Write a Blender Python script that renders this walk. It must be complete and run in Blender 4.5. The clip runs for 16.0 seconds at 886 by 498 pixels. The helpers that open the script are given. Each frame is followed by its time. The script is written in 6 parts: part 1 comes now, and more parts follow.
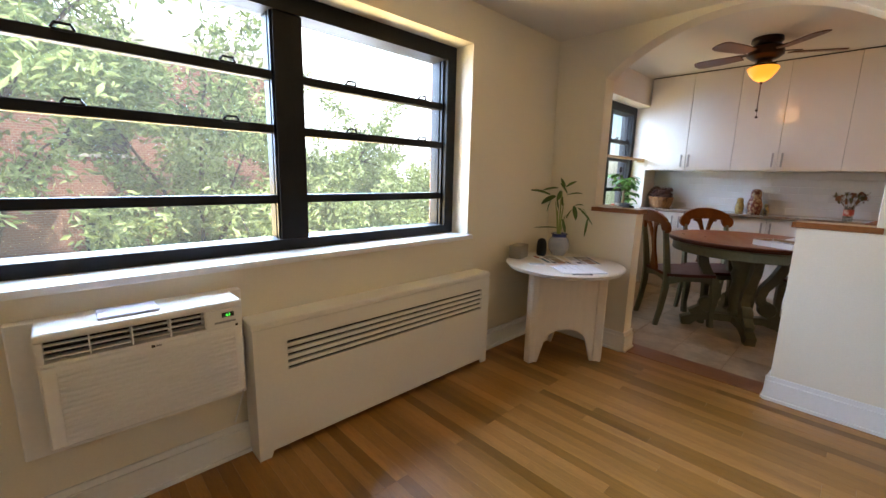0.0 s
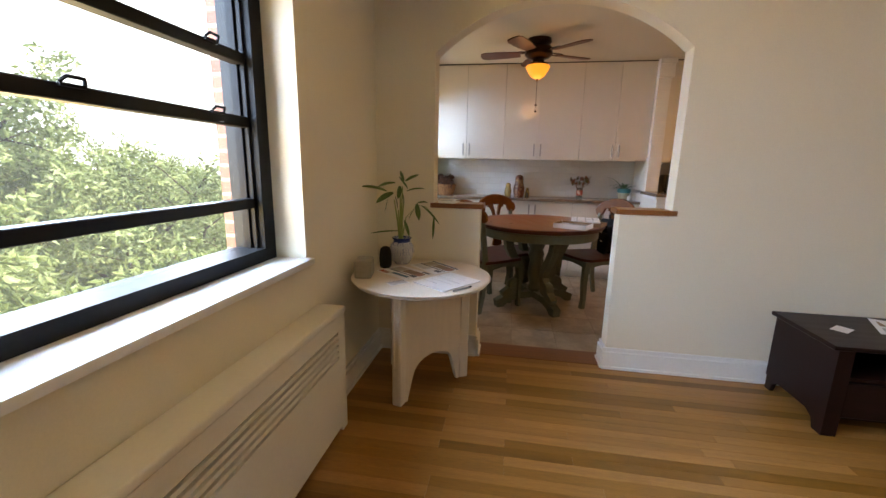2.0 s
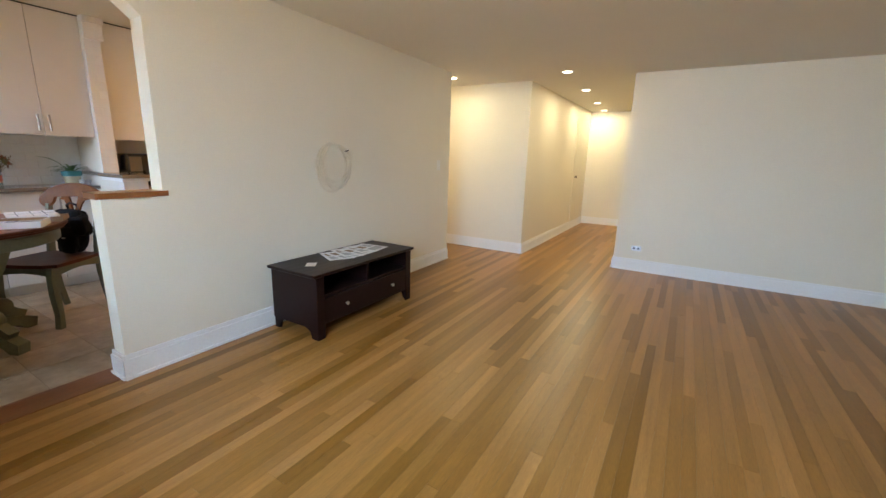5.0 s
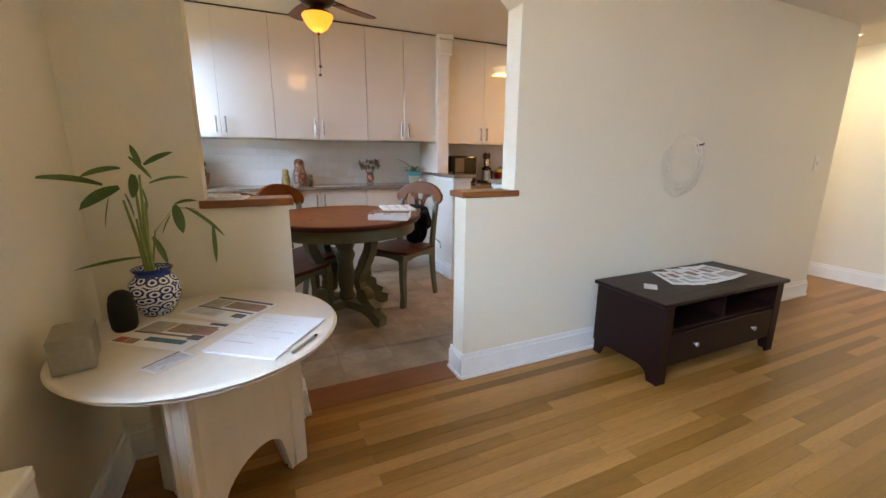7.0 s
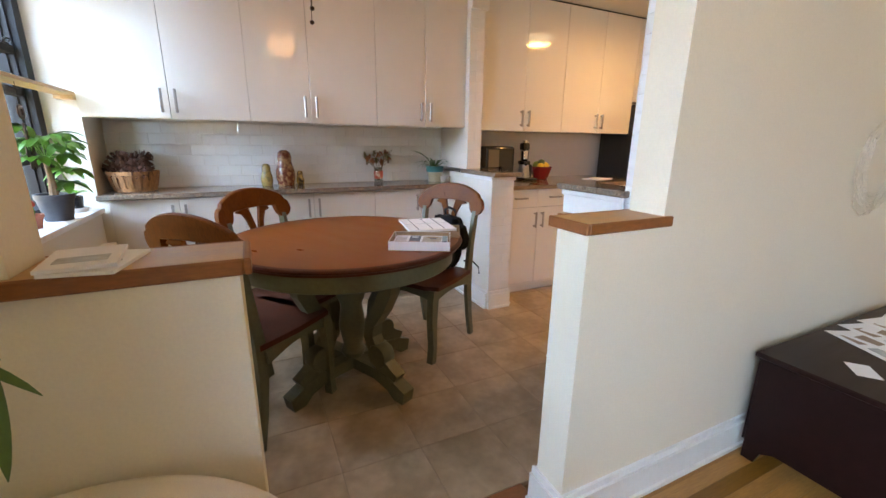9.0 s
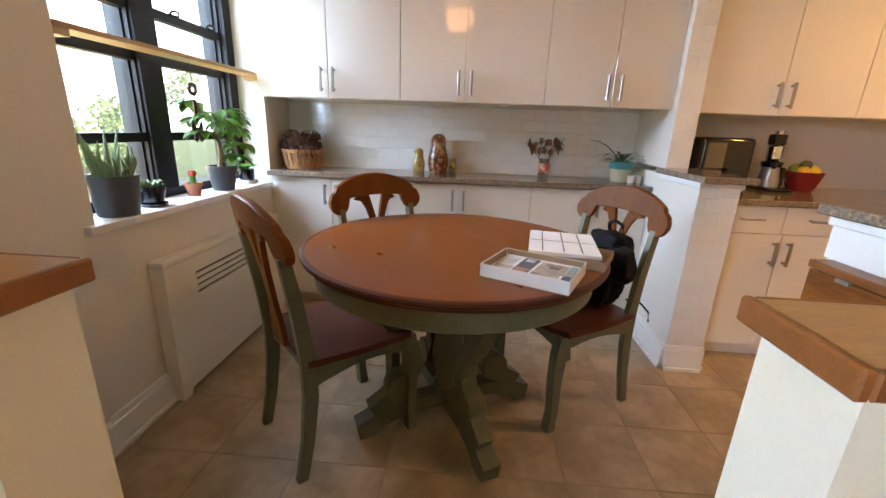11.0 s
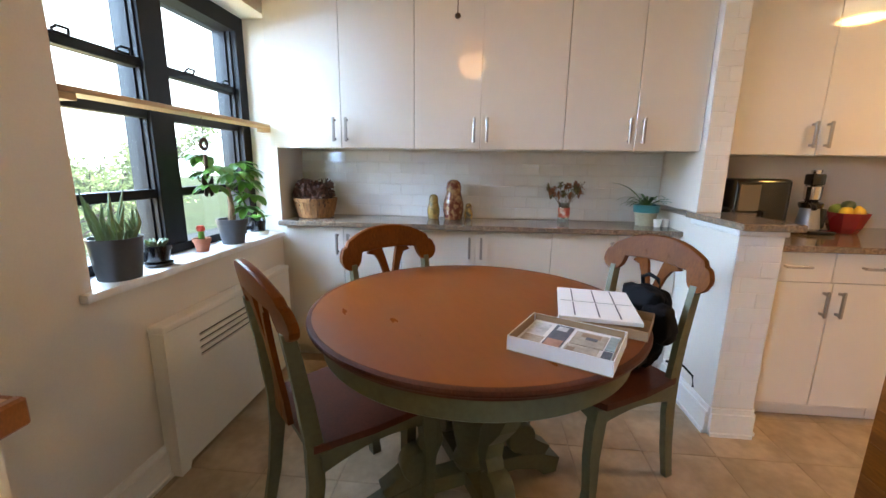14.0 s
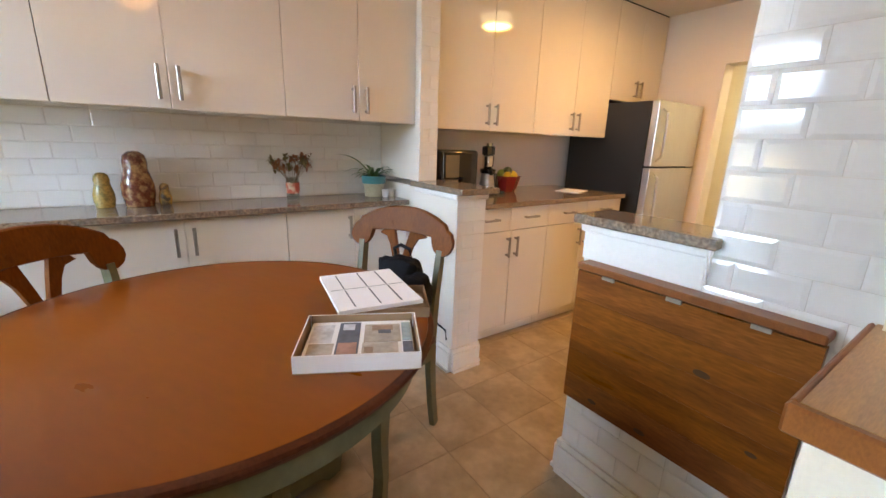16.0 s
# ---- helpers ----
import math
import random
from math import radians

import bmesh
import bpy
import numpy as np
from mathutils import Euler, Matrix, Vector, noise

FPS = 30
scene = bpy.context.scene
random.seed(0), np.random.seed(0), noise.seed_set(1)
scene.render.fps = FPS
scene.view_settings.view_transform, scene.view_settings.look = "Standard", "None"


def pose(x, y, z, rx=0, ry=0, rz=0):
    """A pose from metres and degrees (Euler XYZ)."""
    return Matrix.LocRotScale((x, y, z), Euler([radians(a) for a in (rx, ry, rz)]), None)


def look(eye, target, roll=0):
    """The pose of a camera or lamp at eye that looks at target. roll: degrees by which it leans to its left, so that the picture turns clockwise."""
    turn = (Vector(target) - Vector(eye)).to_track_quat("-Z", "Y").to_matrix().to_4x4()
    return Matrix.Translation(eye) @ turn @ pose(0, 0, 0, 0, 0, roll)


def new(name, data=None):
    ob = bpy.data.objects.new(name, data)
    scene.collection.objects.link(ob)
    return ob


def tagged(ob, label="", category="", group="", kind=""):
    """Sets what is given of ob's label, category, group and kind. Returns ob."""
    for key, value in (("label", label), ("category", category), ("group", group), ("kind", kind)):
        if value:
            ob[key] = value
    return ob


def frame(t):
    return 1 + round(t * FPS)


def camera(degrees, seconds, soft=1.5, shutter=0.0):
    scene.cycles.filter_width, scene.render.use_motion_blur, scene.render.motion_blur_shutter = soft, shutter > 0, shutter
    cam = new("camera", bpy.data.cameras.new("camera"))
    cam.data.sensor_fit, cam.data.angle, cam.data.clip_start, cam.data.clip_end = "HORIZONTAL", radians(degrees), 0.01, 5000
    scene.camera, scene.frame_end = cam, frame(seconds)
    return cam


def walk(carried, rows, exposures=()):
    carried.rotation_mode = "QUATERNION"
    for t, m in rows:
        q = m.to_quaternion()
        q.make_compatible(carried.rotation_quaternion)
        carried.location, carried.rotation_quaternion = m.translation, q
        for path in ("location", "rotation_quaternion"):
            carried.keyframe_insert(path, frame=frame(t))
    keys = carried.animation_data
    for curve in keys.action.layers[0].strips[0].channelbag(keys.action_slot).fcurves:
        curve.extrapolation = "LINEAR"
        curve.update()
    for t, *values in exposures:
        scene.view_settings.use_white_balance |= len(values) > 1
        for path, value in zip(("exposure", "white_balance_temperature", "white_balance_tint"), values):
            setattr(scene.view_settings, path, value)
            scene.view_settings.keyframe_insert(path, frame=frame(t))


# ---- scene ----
cam = camera(95.6, 16.0)
PATH = [
    (0, (0.149, 0.268, 1.228), (1.514, 1.685, 0.869), 1.4),
    (0.5, (0.204, 0.532, 1.246), (1.687, 1.817, 0.858), 1.3),
    (1, (0.223, 0.777, 1.264), (1.861, 1.852, 0.862), 1.0),
    (1.5, (0.312, 0.983, 1.276), (2.12, 1.729, 0.858), 1.0),
    (2, (0.461, 1.147, 1.269), (2.392, 1.47, 0.86), 1.1),
    (2.5, (0.526, 1.249, 1.267), (2.471, 1.052, 0.842), 1.5),
    (3, (0.498, 1.311, 1.253), (2.288, 0.534, 0.813), 1.8),
    (3.5, (0.471, 1.319, 1.233), (1.938, 0.027, 0.812), 1.7),
    (3.7, (0.45, 1.308, 1.233), (1.76, -0.146, 0.819), 1.8),
    (4.75, (0.478, 1.345, 1.248), (1.44, -0.351, 0.815), 1.6),
    (5.8, (0.529, 1.379, 1.257), (1.935, 0.038, 0.782), 1.4),
    (6, (0.626, 1.396, 1.245), (2.161, 0.203, 0.776), 1.2),
    (6.5, (0.913, 1.419, 1.223), (2.638, 0.514, 0.769), 0.7),
    (7, (1.214, 1.448, 1.203), (2.986, 0.637, 0.754), 0.4),
    (7.5, (1.512, 1.479, 1.205), (3.271, 0.636, 0.765), 0.4),
    (8, (1.741, 1.465, 1.212), (3.478, 0.58, 0.766), 0.2),
    (8.2, (1.857, 1.445, 1.238), (3.58, 0.544, 0.768), 0.4),
    (10.3, (2.573, 0.98, 1.218), (4.456, 0.627, 0.644), 1.8),
    (10.5, (2.608, 0.933, 1.218), (4.51, 0.713, 0.64), 1.8),
    (11, (2.699, 0.844, 1.202), (4.612, 0.959, 0.63), 2.1),
    (11.5, (2.785, 0.769, 1.199), (4.675, 1.178, 0.689), 2.4),
    (12, (2.781, 0.677, 1.272), (4.647, 1.292, 0.9), 2.4),
    (12.5, (2.758, 0.608, 1.369), (4.617, 1.31, 1.144), 2.5),
    (13, (2.76, 0.64, 1.397), (4.638, 1.304, 1.22), 2.2),
    (13.5, (2.797, 0.77, 1.342), (4.719, 1.255, 1.076), 1.4),
    (14, (2.836, 0.875, 1.259), (4.785, 1.064, 0.852), 0.8),
    (14.5, (2.916, 0.932, 1.22), (4.839, 0.747, 0.704), 0.9),
    (15, (2.989, 0.936, 1.213), (4.832, 0.379, 0.67), 1.2),
    (15.5, (3.037, 0.941, 1.213), (4.751, 0.062, 0.676), 1.7),
    (16, (3.072, 0.972, 1.251), (4.654, -0.141, 0.742), 1.9),
]
EXPOSURES = [(0.0, 0.76, 6500, 14), (1.5, 0.48, 6900, 16), (2.5, 0.78, 7000, 13), (3.5, 0.94, 6600, 8), (6.0, 0.98, 6400, 9), (8.0, 1.08, 6400, 11), (10.5, 1.08, 6900, 11), (11.5, 1.22, 6800, 11), (13.0, 1.16, 6000, 6), (14.0, 1.16, 6200, 7), (16.0, 1.2, 7050, 10)]
walk(cam, [(t, look(eye, target, roll)) for t, eye, target, roll in PATH], exposures=EXPOSURES)
LIV_H, KIT_H = 2.235, 2.35

# ---- daylight, lamps ----
world = bpy.data.worlds.new("world")
scene.world = world
world.use_nodes = True
wn = world.node_tree.nodes
sky = wn.new("ShaderNodeTexSky")
sky.sky_type, sky.sun_disc = "NISHITA", False
sky.dust_density, sky.air_density = 1.6, 1.0
sky.sun_elevation, sky.sun_rotation = radians(48), radians(200)
wn["Background"].inputs[1].default_value = 0.15
world.node_tree.links.new(sky.outputs[0], wn["Background"].inputs[0])
sun = new("sun", bpy.data.lights.new("sun", "SUN"))
sun.data.energy, sun.data.angle, sun.data.color = 4.2, radians(0.5), (1.0, 0.94, 0.84)
sun.matrix_world = look((-4, -9, 14), (0, 2, 0))


def area_lamp(name, at, target, w, h, energy, color):
    ob = new(name, bpy.data.lights.new(name, "AREA"))
    ob.data.shape, ob.data.size, ob.data.size_y = "RECTANGLE", w, h
    ob.data.energy, ob.data.color = energy, color
    ob.matrix_world = look(at, target)
    return ob


# blue sky from above and the sunlit garden and brick from below, through each window
area_lamp("sky_light_living", (0.97, 3.7, 2.2), (0.97, 0.4, 0.7), 3.4, 2.0, 500, (0.49, 0.69, 1.0))
area_lamp("garden_light_living", (0.97, 3.4, 0.5), (0.97, 0.2, 1.9), 3.0, 1.4, 165, (1.0, 0.74, 0.34))
area_lamp("sky_light_kitchen", (4.59, 3.8, 2.4), (4.59, 0.6, 0.4), 2.4, 2.0, 390, (0.54, 0.72, 1.0))
area_lamp("garden_light_kitchen", (4.59, 3.5, 0.6), (4.59, 0.3, 2.0), 2.0, 1.4, 36, (1.0, 0.80, 0.45))


# ---- helpers for shapes ----
def box(bm, x0, x1, y0, y1, z0, z1, bevel=0.0, seg=1):
    vs = [bm.verts.new((x, y, z)) for x in (x0, x1) for y in (y0, y1) for z in (z0, z1)]
    fs = [bm.faces.new([vs[i] for i in q]) for q in ((0, 1, 3, 2), (4, 6, 7, 5), (0, 4, 5, 1), (2, 3, 7, 6), (0, 2, 6, 4), (1, 5, 7, 3))]
    if bevel > 0:
        es = list({e for f in fs for e in f.edges})
        bmesh.ops.bevel(bm, geom=es, offset=bevel, segments=seg, profile=0.6, affect="EDGES")
    return bm


def lathe(bm, profile, seg=24, at=(0, 0, 0), m=None):
    rings = []
    for r, z in profile:
        if r < 1e-5:
            rings.append([bm.verts.new((at[0], at[1], at[2] + z))])
        else:
            rings.append([bm.verts.new((at[0] + r * math.cos(2 * math.pi * i / seg), at[1] + r * math.sin(2 * math.pi * i / seg), at[2] + z)) for i in range(seg)])
    for a, b in zip(rings, rings[1:]):
        for i in range(seg):
            j = (i + 1) % seg
            if len(a) == 1 and len(b) == 1:
                continue
            if len(a) == 1:
                bm.faces.new((a[0], b[j], b[i]))
            elif len(b) == 1:
                bm.faces.new((a[i], a[j], b[0]))
            else:
                bm.faces.new((a[i], a[j], b[j], b[i]))
    if m is not None:
        bmesh.ops.transform(bm, matrix=m, verts=[v for ring in rings for v in ring])
    return bm


def tube(bm, pts, radii, seg=8):
    pts = [Vector(p) for p in pts]
    if not isinstance(radii, (list, tuple)):
        radii = [radii] * len(pts)
    rings = []
    for i, p in enumerate(pts):
        d = (pts[min(i + 1, len(pts) - 1)] - pts[max(i - 1, 0)]).normalized()
        u = d.cross(Vector((0, 0, 1)) if abs(d.z) < 0.9 else Vector((1, 0, 0))).normalized()
        v = d.cross(u)
        rings.append([bm.verts.new(p + radii[i] * (math.cos(2 * math.pi * k / seg) * u + math.sin(2 * math.pi * k / seg) * v)) for k in range(seg)])
    for a, b in zip(rings, rings[1:]):
        for k in range(seg):
            bm.faces.new((a[k], a[(k + 1) % seg], b[(k + 1) % seg], b[k]))
    bm.faces.new(list(reversed(rings[0])))
    bm.faces.new(rings[-1])
    return bm


def bar(bm, pts, widths, thick, axis):
    """A flat strip with rectangular section: pts along its length, widths across in the plane, thick along axis."""
    pts = [Vector(p) for p in pts]
    ax = Vector(axis)
    if not isinstance(widths, (list, tuple)):
        widths = [widths] * len(pts)
    rings = []
    for i, p in enumerate(pts):
        d = (pts[min(i + 1, len(pts) - 1)] - pts[max(i - 1, 0)]).normalized()
        s = d.cross(ax).normalized()
        w = widths[i] / 2
        rings.append([bm.verts.new(p + a * s * w + b * ax * thick / 2) for a, b in ((-1, -1), (1, -1), (1, 1), (-1, 1))])
    for a, b in zip(rings, rings[1:]):
        for k in range(4):
            bm.faces.new((a[k], a[(k + 1) % 4], b[(k + 1) % 4], b[k]))
    bm.faces.new(list(reversed(rings[0])))
    bm.faces.new(rings[-1])
    return bm


def slab(bm, outline, axis, a, b):
    """A flat outline (2D points) pulled through from a to b along axis x, y or z."""
    def put(u, v, w):
        return {"x": (w, u, v), "y": (u, w, v), "z": (u, v, w)}[axis]
    lo = [bm.verts.new(put(u, v, a)) for u, v in outline]
    hi = [bm.verts.new(put(u, v, b)) for u, v in outline]
    fs = [bm.faces.new(lo), bm.faces.new(list(reversed(hi)))]
    bm.normal_update()
    for i in range(len(outline)):
        j = (i + 1) % len(outline)
        bm.faces.new((lo[i], hi[i], hi[j], lo[j]))
    bmesh.ops.triangulate(bm, faces=fs)
    return bm


def mesh_of(bm, name, mat, smooth=False):
    bmesh.ops.recalc_face_normals(bm, faces=bm.faces)
    me = bpy.data.meshes.new(name)
    bm.to_mesh(me)
    bm.free()
    if mat:
        me.materials.append(mat)
    if smooth:
        for p in me.polygons:
            p.use_smooth = True
        me.set_sharp_from_angle(angle=radians(40))
    return me


def part(name, bm, mat, parent, label="", smooth=False):
    ob = new(name, mesh_of(bm, name, mat, smooth))
    ob.parent = parent
    if label:
        ob["label"] = label
    return ob


def solid(name, bm, mat, label, category="", kind="", group="", smooth=False, m=None):
    ob = tagged(new(name, mesh_of(bm, name, mat, smooth)), label, category, group, kind)
    if m is not None:
        ob.matrix_world = m
    return ob


def thing(name, label, category, m=None, group="", kind=""):
    ob = tagged(new(name), label, category, group, kind)
    ob.empty_display_size = 0.1
    if m is not None:
        ob.matrix_world = m
    return ob


def B(*a, **k):
    return box(bmesh.new(), *a, **k)


# ---- materials ----
def material(name, color, rough=0.5, metal=0.0, vary=0.08, scale=6.0, fine=90.0, bump=0.05, stretch=(1, 1, 1), coat=0.0, rnd=0.0, rnd_sat=0.0, island=False, second=None, spec=0.5):
    mat = bpy.data.materials.new(name)
    mat.use_nodes = True
    nt = mat.node_tree
    n, l = nt.nodes, nt.links
    bsdf = n["Principled BSDF"]
    bsdf.inputs["Roughness"].default_value, bsdf.inputs["Metallic"].default_value = rough, metal
    bsdf.inputs["Coat Weight"].default_value, bsdf.inputs["Specular IOR Level"].default_value = coat, spec
    bsdf.inputs["Coat Roughness"].default_value = 0.08
    tc, mp = n.new("ShaderNodeTexCoord"), n.new("ShaderNodeMapping")
    mp.inputs["Scale"].default_value, mp.inputs["Location"].default_value = stretch, (3.7, 1.9, 5.3)
    l.new(tc.outputs["Object"], mp.inputs["Vector"])
    if rnd > 0 and not island:
        shift, jump = n.new("ShaderNodeVectorMath"), n.new("ShaderNodeMath")
        shift.operation, jump.operation, jump.inputs[1].default_value = "ADD", "MULTIPLY", 60.0
        l.new(n.new("ShaderNodeObjectInfo").outputs["Random"], jump.inputs[0])
        l.new(mp.outputs[0], shift.inputs[0]), l.new(jump.outputs[0], shift.inputs[1])
        mp = shift
    big, small = n.new("ShaderNodeTexNoise"), n.new("ShaderNodeTexNoise")
    big.inputs["Scale"].default_value, big.inputs["Detail"].default_value = scale, 4
    small.inputs["Scale"].default_value, small.inputs["Detail"].default_value = fine, 3
    l.new(mp.outputs[0], big.inputs["Vector"]), l.new(mp.outputs[0], small.inputs["Vector"])
    add = n.new("ShaderNodeMath")
    add.operation = "ADD"
    l.new(big.outputs["Fac"], add.inputs[0]), l.new(small.outputs["Fac"], add.inputs[1])
    val = n.new("ShaderNodeMapRange")
    val.inputs["From Min"].default_value, val.inputs["From Max"].default_value = 0.7, 1.3
    val.inputs["To Min"].default_value, val.inputs["To Max"].default_value = 1 - vary, 1 + vary
    l.new(add.outputs[0], val.inputs["Value"])
    col = None
    if second:
        mixc = n.new("ShaderNodeMix")
        mixc.data_type = "RGBA"
        mixc.inputs["A"].default_value, mixc.inputs["B"].default_value = (*color, 1), (*second, 1)
        ramp = n.new("ShaderNodeMapRange")
        ramp.inputs["From Min"].default_value, ramp.inputs["From Max"].default_value = 0.42, 0.6
        l.new(big.outputs["Fac"], ramp.inputs["Value"]), l.new(ramp.outputs[0], mixc.inputs["Factor"])
        col = mixc.outputs["Result"]
    hsv = n.new("ShaderNodeHueSaturation")
    hsv.inputs["Color"].default_value = (*color, 1)
    if col:
        l.new(col, hsv.inputs["Color"])
    if rnd > 0:
        src = n.new("ShaderNodeNewGeometry").outputs["Random Per Island"] if island else n.new("ShaderNodeObjectInfo").outputs["Random"]
        rr = n.new("ShaderNodeMapRange")
        rr.inputs["To Min"].default_value, rr.inputs["To Max"].default_value = 1 - rnd, 1 + rnd
        l.new(src, rr.inputs["Value"])
        mul = n.new("ShaderNodeMath")
        mul.operation = "MULTIPLY"
        l.new(rr.outputs[0], mul.inputs[0]), l.new(val.outputs[0], mul.inputs[1])
        l.new(mul.outputs[0], hsv.inputs["Value"])
        if rnd_sat > 0:
            rs = n.new("ShaderNodeMapRange")
            rs.inputs["To Min"].default_value, rs.inputs["To Max"].default_value = 1 + rnd_sat, 1 - rnd_sat
            l.new(src, rs.inputs["Value"]), l.new(rs.outputs[0], hsv.inputs["Saturation"])
    else:
        l.new(val.outputs[0], hsv.inputs["Value"])
    l.new(hsv.outputs[0], bsdf.inputs["Base Color"])
    rv = n.new("ShaderNodeMapRange")
    rv.inputs["To Min"].default_value, rv.inputs["To Max"].default_value = max(0.02, rough - min(0.08, rough * 0.4)), min(1, rough + min(0.1, rough * 0.4))
    l.new(big.outputs["Fac"], rv.inputs["Value"]), l.new(rv.outputs[0], bsdf.inputs["Roughness"])
    if bump > 0:
        bp = n.new("ShaderNodeBump")
        bp.inputs["Strength"].default_value, bp.inputs["Distance"].default_value = bump, 0.004
        l.new(add.outputs[0], bp.inputs["Height"]), l.new(bp.outputs[0], bsdf.inputs["Normal"])
    return mat


def glow(name, color, strength, base=None):
    mat = bpy.data.materials.new(name)
    mat.use_nodes = True
    b = mat.node_tree.nodes["Principled BSDF"]
    b.inputs["Base Color"].default_value = (*(base or color), 1)
    b.inputs["Emission Color"].default_value, b.inputs["Emission Strength"].default_value = (*color, 1), strength
    return mat


def glass_mat(name, color=(0.95, 0.97, 0.97), rough=0.0, veil=0.0):
    mat = bpy.data.materials.new(name)
    mat.use_nodes = True
    n, l = mat.node_tree.nodes, mat.node_tree.links
    tr, gl, mx, lw, pw = n.new("ShaderNodeBsdfTransparent"), n.new("ShaderNodeBsdfGlossy"), n.new("ShaderNodeMixShader"), n.new("ShaderNodeLayerWeight"), n.new("ShaderNodeMath")
    tr.inputs[0].default_value = (*color, 1)
    gl.inputs["Roughness"].default_value = rough
    pw.operation, pw.inputs[1].default_value = "POWER", 5.0
    ad = n.new("ShaderNodeMapRange")
    ad.inputs["To Min"].default_value, ad.inputs["To Max"].default_value = 0.03, 0.7
    l.new(lw.outputs["Facing"], pw.inputs[0]), l.new(pw.outputs[0], ad.inputs["Value"])
    l.new(ad.outputs[0], mx.inputs[0]), l.new(tr.outputs[0], mx.inputs[1]), l.new(gl.outputs[0], mx.inputs[2])
    # translucent veil: hazy glass plus the washed-out glare of the bright outdoors
    film, dm = n.new("ShaderNodeBsdfTranslucent"), n.new("ShaderNodeMixShader")
    film.inputs[0].default_value, dm.inputs[0].default_value = (0.9, 0.95, 0.9, 1), veil
    l.new(mx.outputs[0], dm.inputs[1]), l.new(film.outputs[0], dm.inputs[2])
    l.new(dm.outputs[0] if veil else mx.outputs[0], n["Material Output"].inputs[0])
    return mat


M_WALL = material("cream_wall_paint", (0.76, 0.70, 0.565), 0.6, vary=0.035, scale=1.3, fine=160, bump=0.10)
M_WALLK = material("kitchen_wall_paint", (0.75, 0.705, 0.635), 0.6, vary=0.03, scale=1.5, fine=160, bump=0.08)
M_CEIL = material("ceiling_paint", (0.70, 0.66, 0.58), 0.8, vary=0.03, scale=1.0, fine=120, bump=0.08)
M_TRIM = material("white_trim_paint", (0.80, 0.79, 0.76), 0.35, vary=0.03, scale=3, fine=60, bump=0.03)
M_SILL = material("white_marble_sill", (0.80, 0.81, 0.82), 0.38, vary=0.07, scale=5, fine=30, bump=0.0)
M_OAK = material("oak_strip_floor", (0.29, 0.135, 0.027), 0.33, vary=0.2, scale=3.0, fine=40, bump=0.02, stretch=(9, 0.6, 1), rnd=0.36, rnd_sat=0.05)
M_OAKJ = material("oak_strips_far", (0.29, 0.135, 0.027), 0.33, vary=0.2, scale=3.0, fine=40, bump=0.02, stretch=(9, 0.6, 1), rnd=0.36, rnd_sat=0.05, island=True)
M_SUB = material("floor_joint_filler", (0.17, 0.08, 0.022), 0.7)
M_THRESH = material("red_oak_threshold", (0.22, 0.085, 0.035), 0.35, vary=0.2, scale=4, fine=50, stretch=(8, 0.8, 1))
M_TILEF = material("beige_stone_floor_tile", (0.34, 0.25, 0.155), 0.38, vary=0.14, scale=5, fine=26, bump=0.04, rnd=0.05, second=(0.41, 0.305, 0.20))
M_GROUT = material("tan_grout", (0.33, 0.25, 0.17), 0.8)
M_BLACK = material("black_window_aluminium", (0.008, 0.008, 0.009), 0.5, vary=0.2, bump=0.02, spec=0.2)
M_GLASS = glass_mat("window_glass", veil=0.006)
M_RAD = material("cream_enamel", (0.78, 0.75, 0.68), 0.38, vary=0.025, scale=2, fine=80, bump=0.03)
# near-black for real black parts, and for shade put into gaps as colour
M_DARK = material("black_parts_and_gap_shade", (0.015, 0.013, 0.012), 0.8)
M_GLOSS = material("gloss_white_lacquer", (0.75, 0.715, 0.655), 0.05, vary=0.012, scale=1.2, fine=8, bump=0.0, coat=0.3)
M_STEEL = material("brushed_steel", (0.55, 0.54, 0.52), 0.37, metal=1.0, vary=0.06, scale=8, fine=120, stretch=(1, 1, 0.1), bump=0.02)
M_NICKEL = material("satin_nickel", (0.36, 0.34, 0.31), 0.34, metal=1.0, vary=0.06, scale=8, fine=120, bump=0.0)
M_GRANITE = material("brown_granite", (0.30, 0.22, 0.155), 0.10, vary=0.6, scale=22, fine=95, bump=0.0, second=(0.15, 0.125, 0.10))
M_SUBWAY = material("white_bevelled_tile", (0.82, 0.83, 0.815), 0.09, vary=0.015, scale=3, fine=20, bump=0.0, rnd=0.02, coat=0.4)
M_WGROUT = material("white_grout", (0.78, 0.77, 0.74), 0.8)
M_CHERRY = material("cherry_stained_wood", (0.215, 0.056, 0.006), 0.30, vary=0.07, scale=3.2, fine=15, stretch=(1.0, 3, 1.5), bump=0.0, spec=0.28)
M_CHAIRW = material("chair_cherry_wood", (0.14, 0.042, 0.0065), 0.40, vary=0.2, scale=5, fine=40, stretch=(4, 4, 1), bump=0.015, spec=0.10)
M_CHERRYD = material("dark_cherry_wood", (0.080, 0.021, 0.010), 0.42, spec=0.2, vary=0.25, scale=3, fine=40, stretch=(4, 4, 1), bump=0.03, coat=0.0)
M_GREEN = material("sage_green_paint", (0.112, 0.110, 0.060), 0.42, vary=0.14, scale=5, fine=60, bump=0.04)
M_ESPRESSO = material("espresso_veneer", (0.014, 0.0045, 0.004), 0.38, spec=0.2, vary=0.25, scale=3, fine=60, stretch=(8, 1, 8), bump=0.02)
M_CREAMWOOD = material("antique_white_wood", (0.70, 0.63, 0.54), 0.42, vary=0.05, scale=5, fine=60, stretch=(6, 6, 1), bump=0.05)
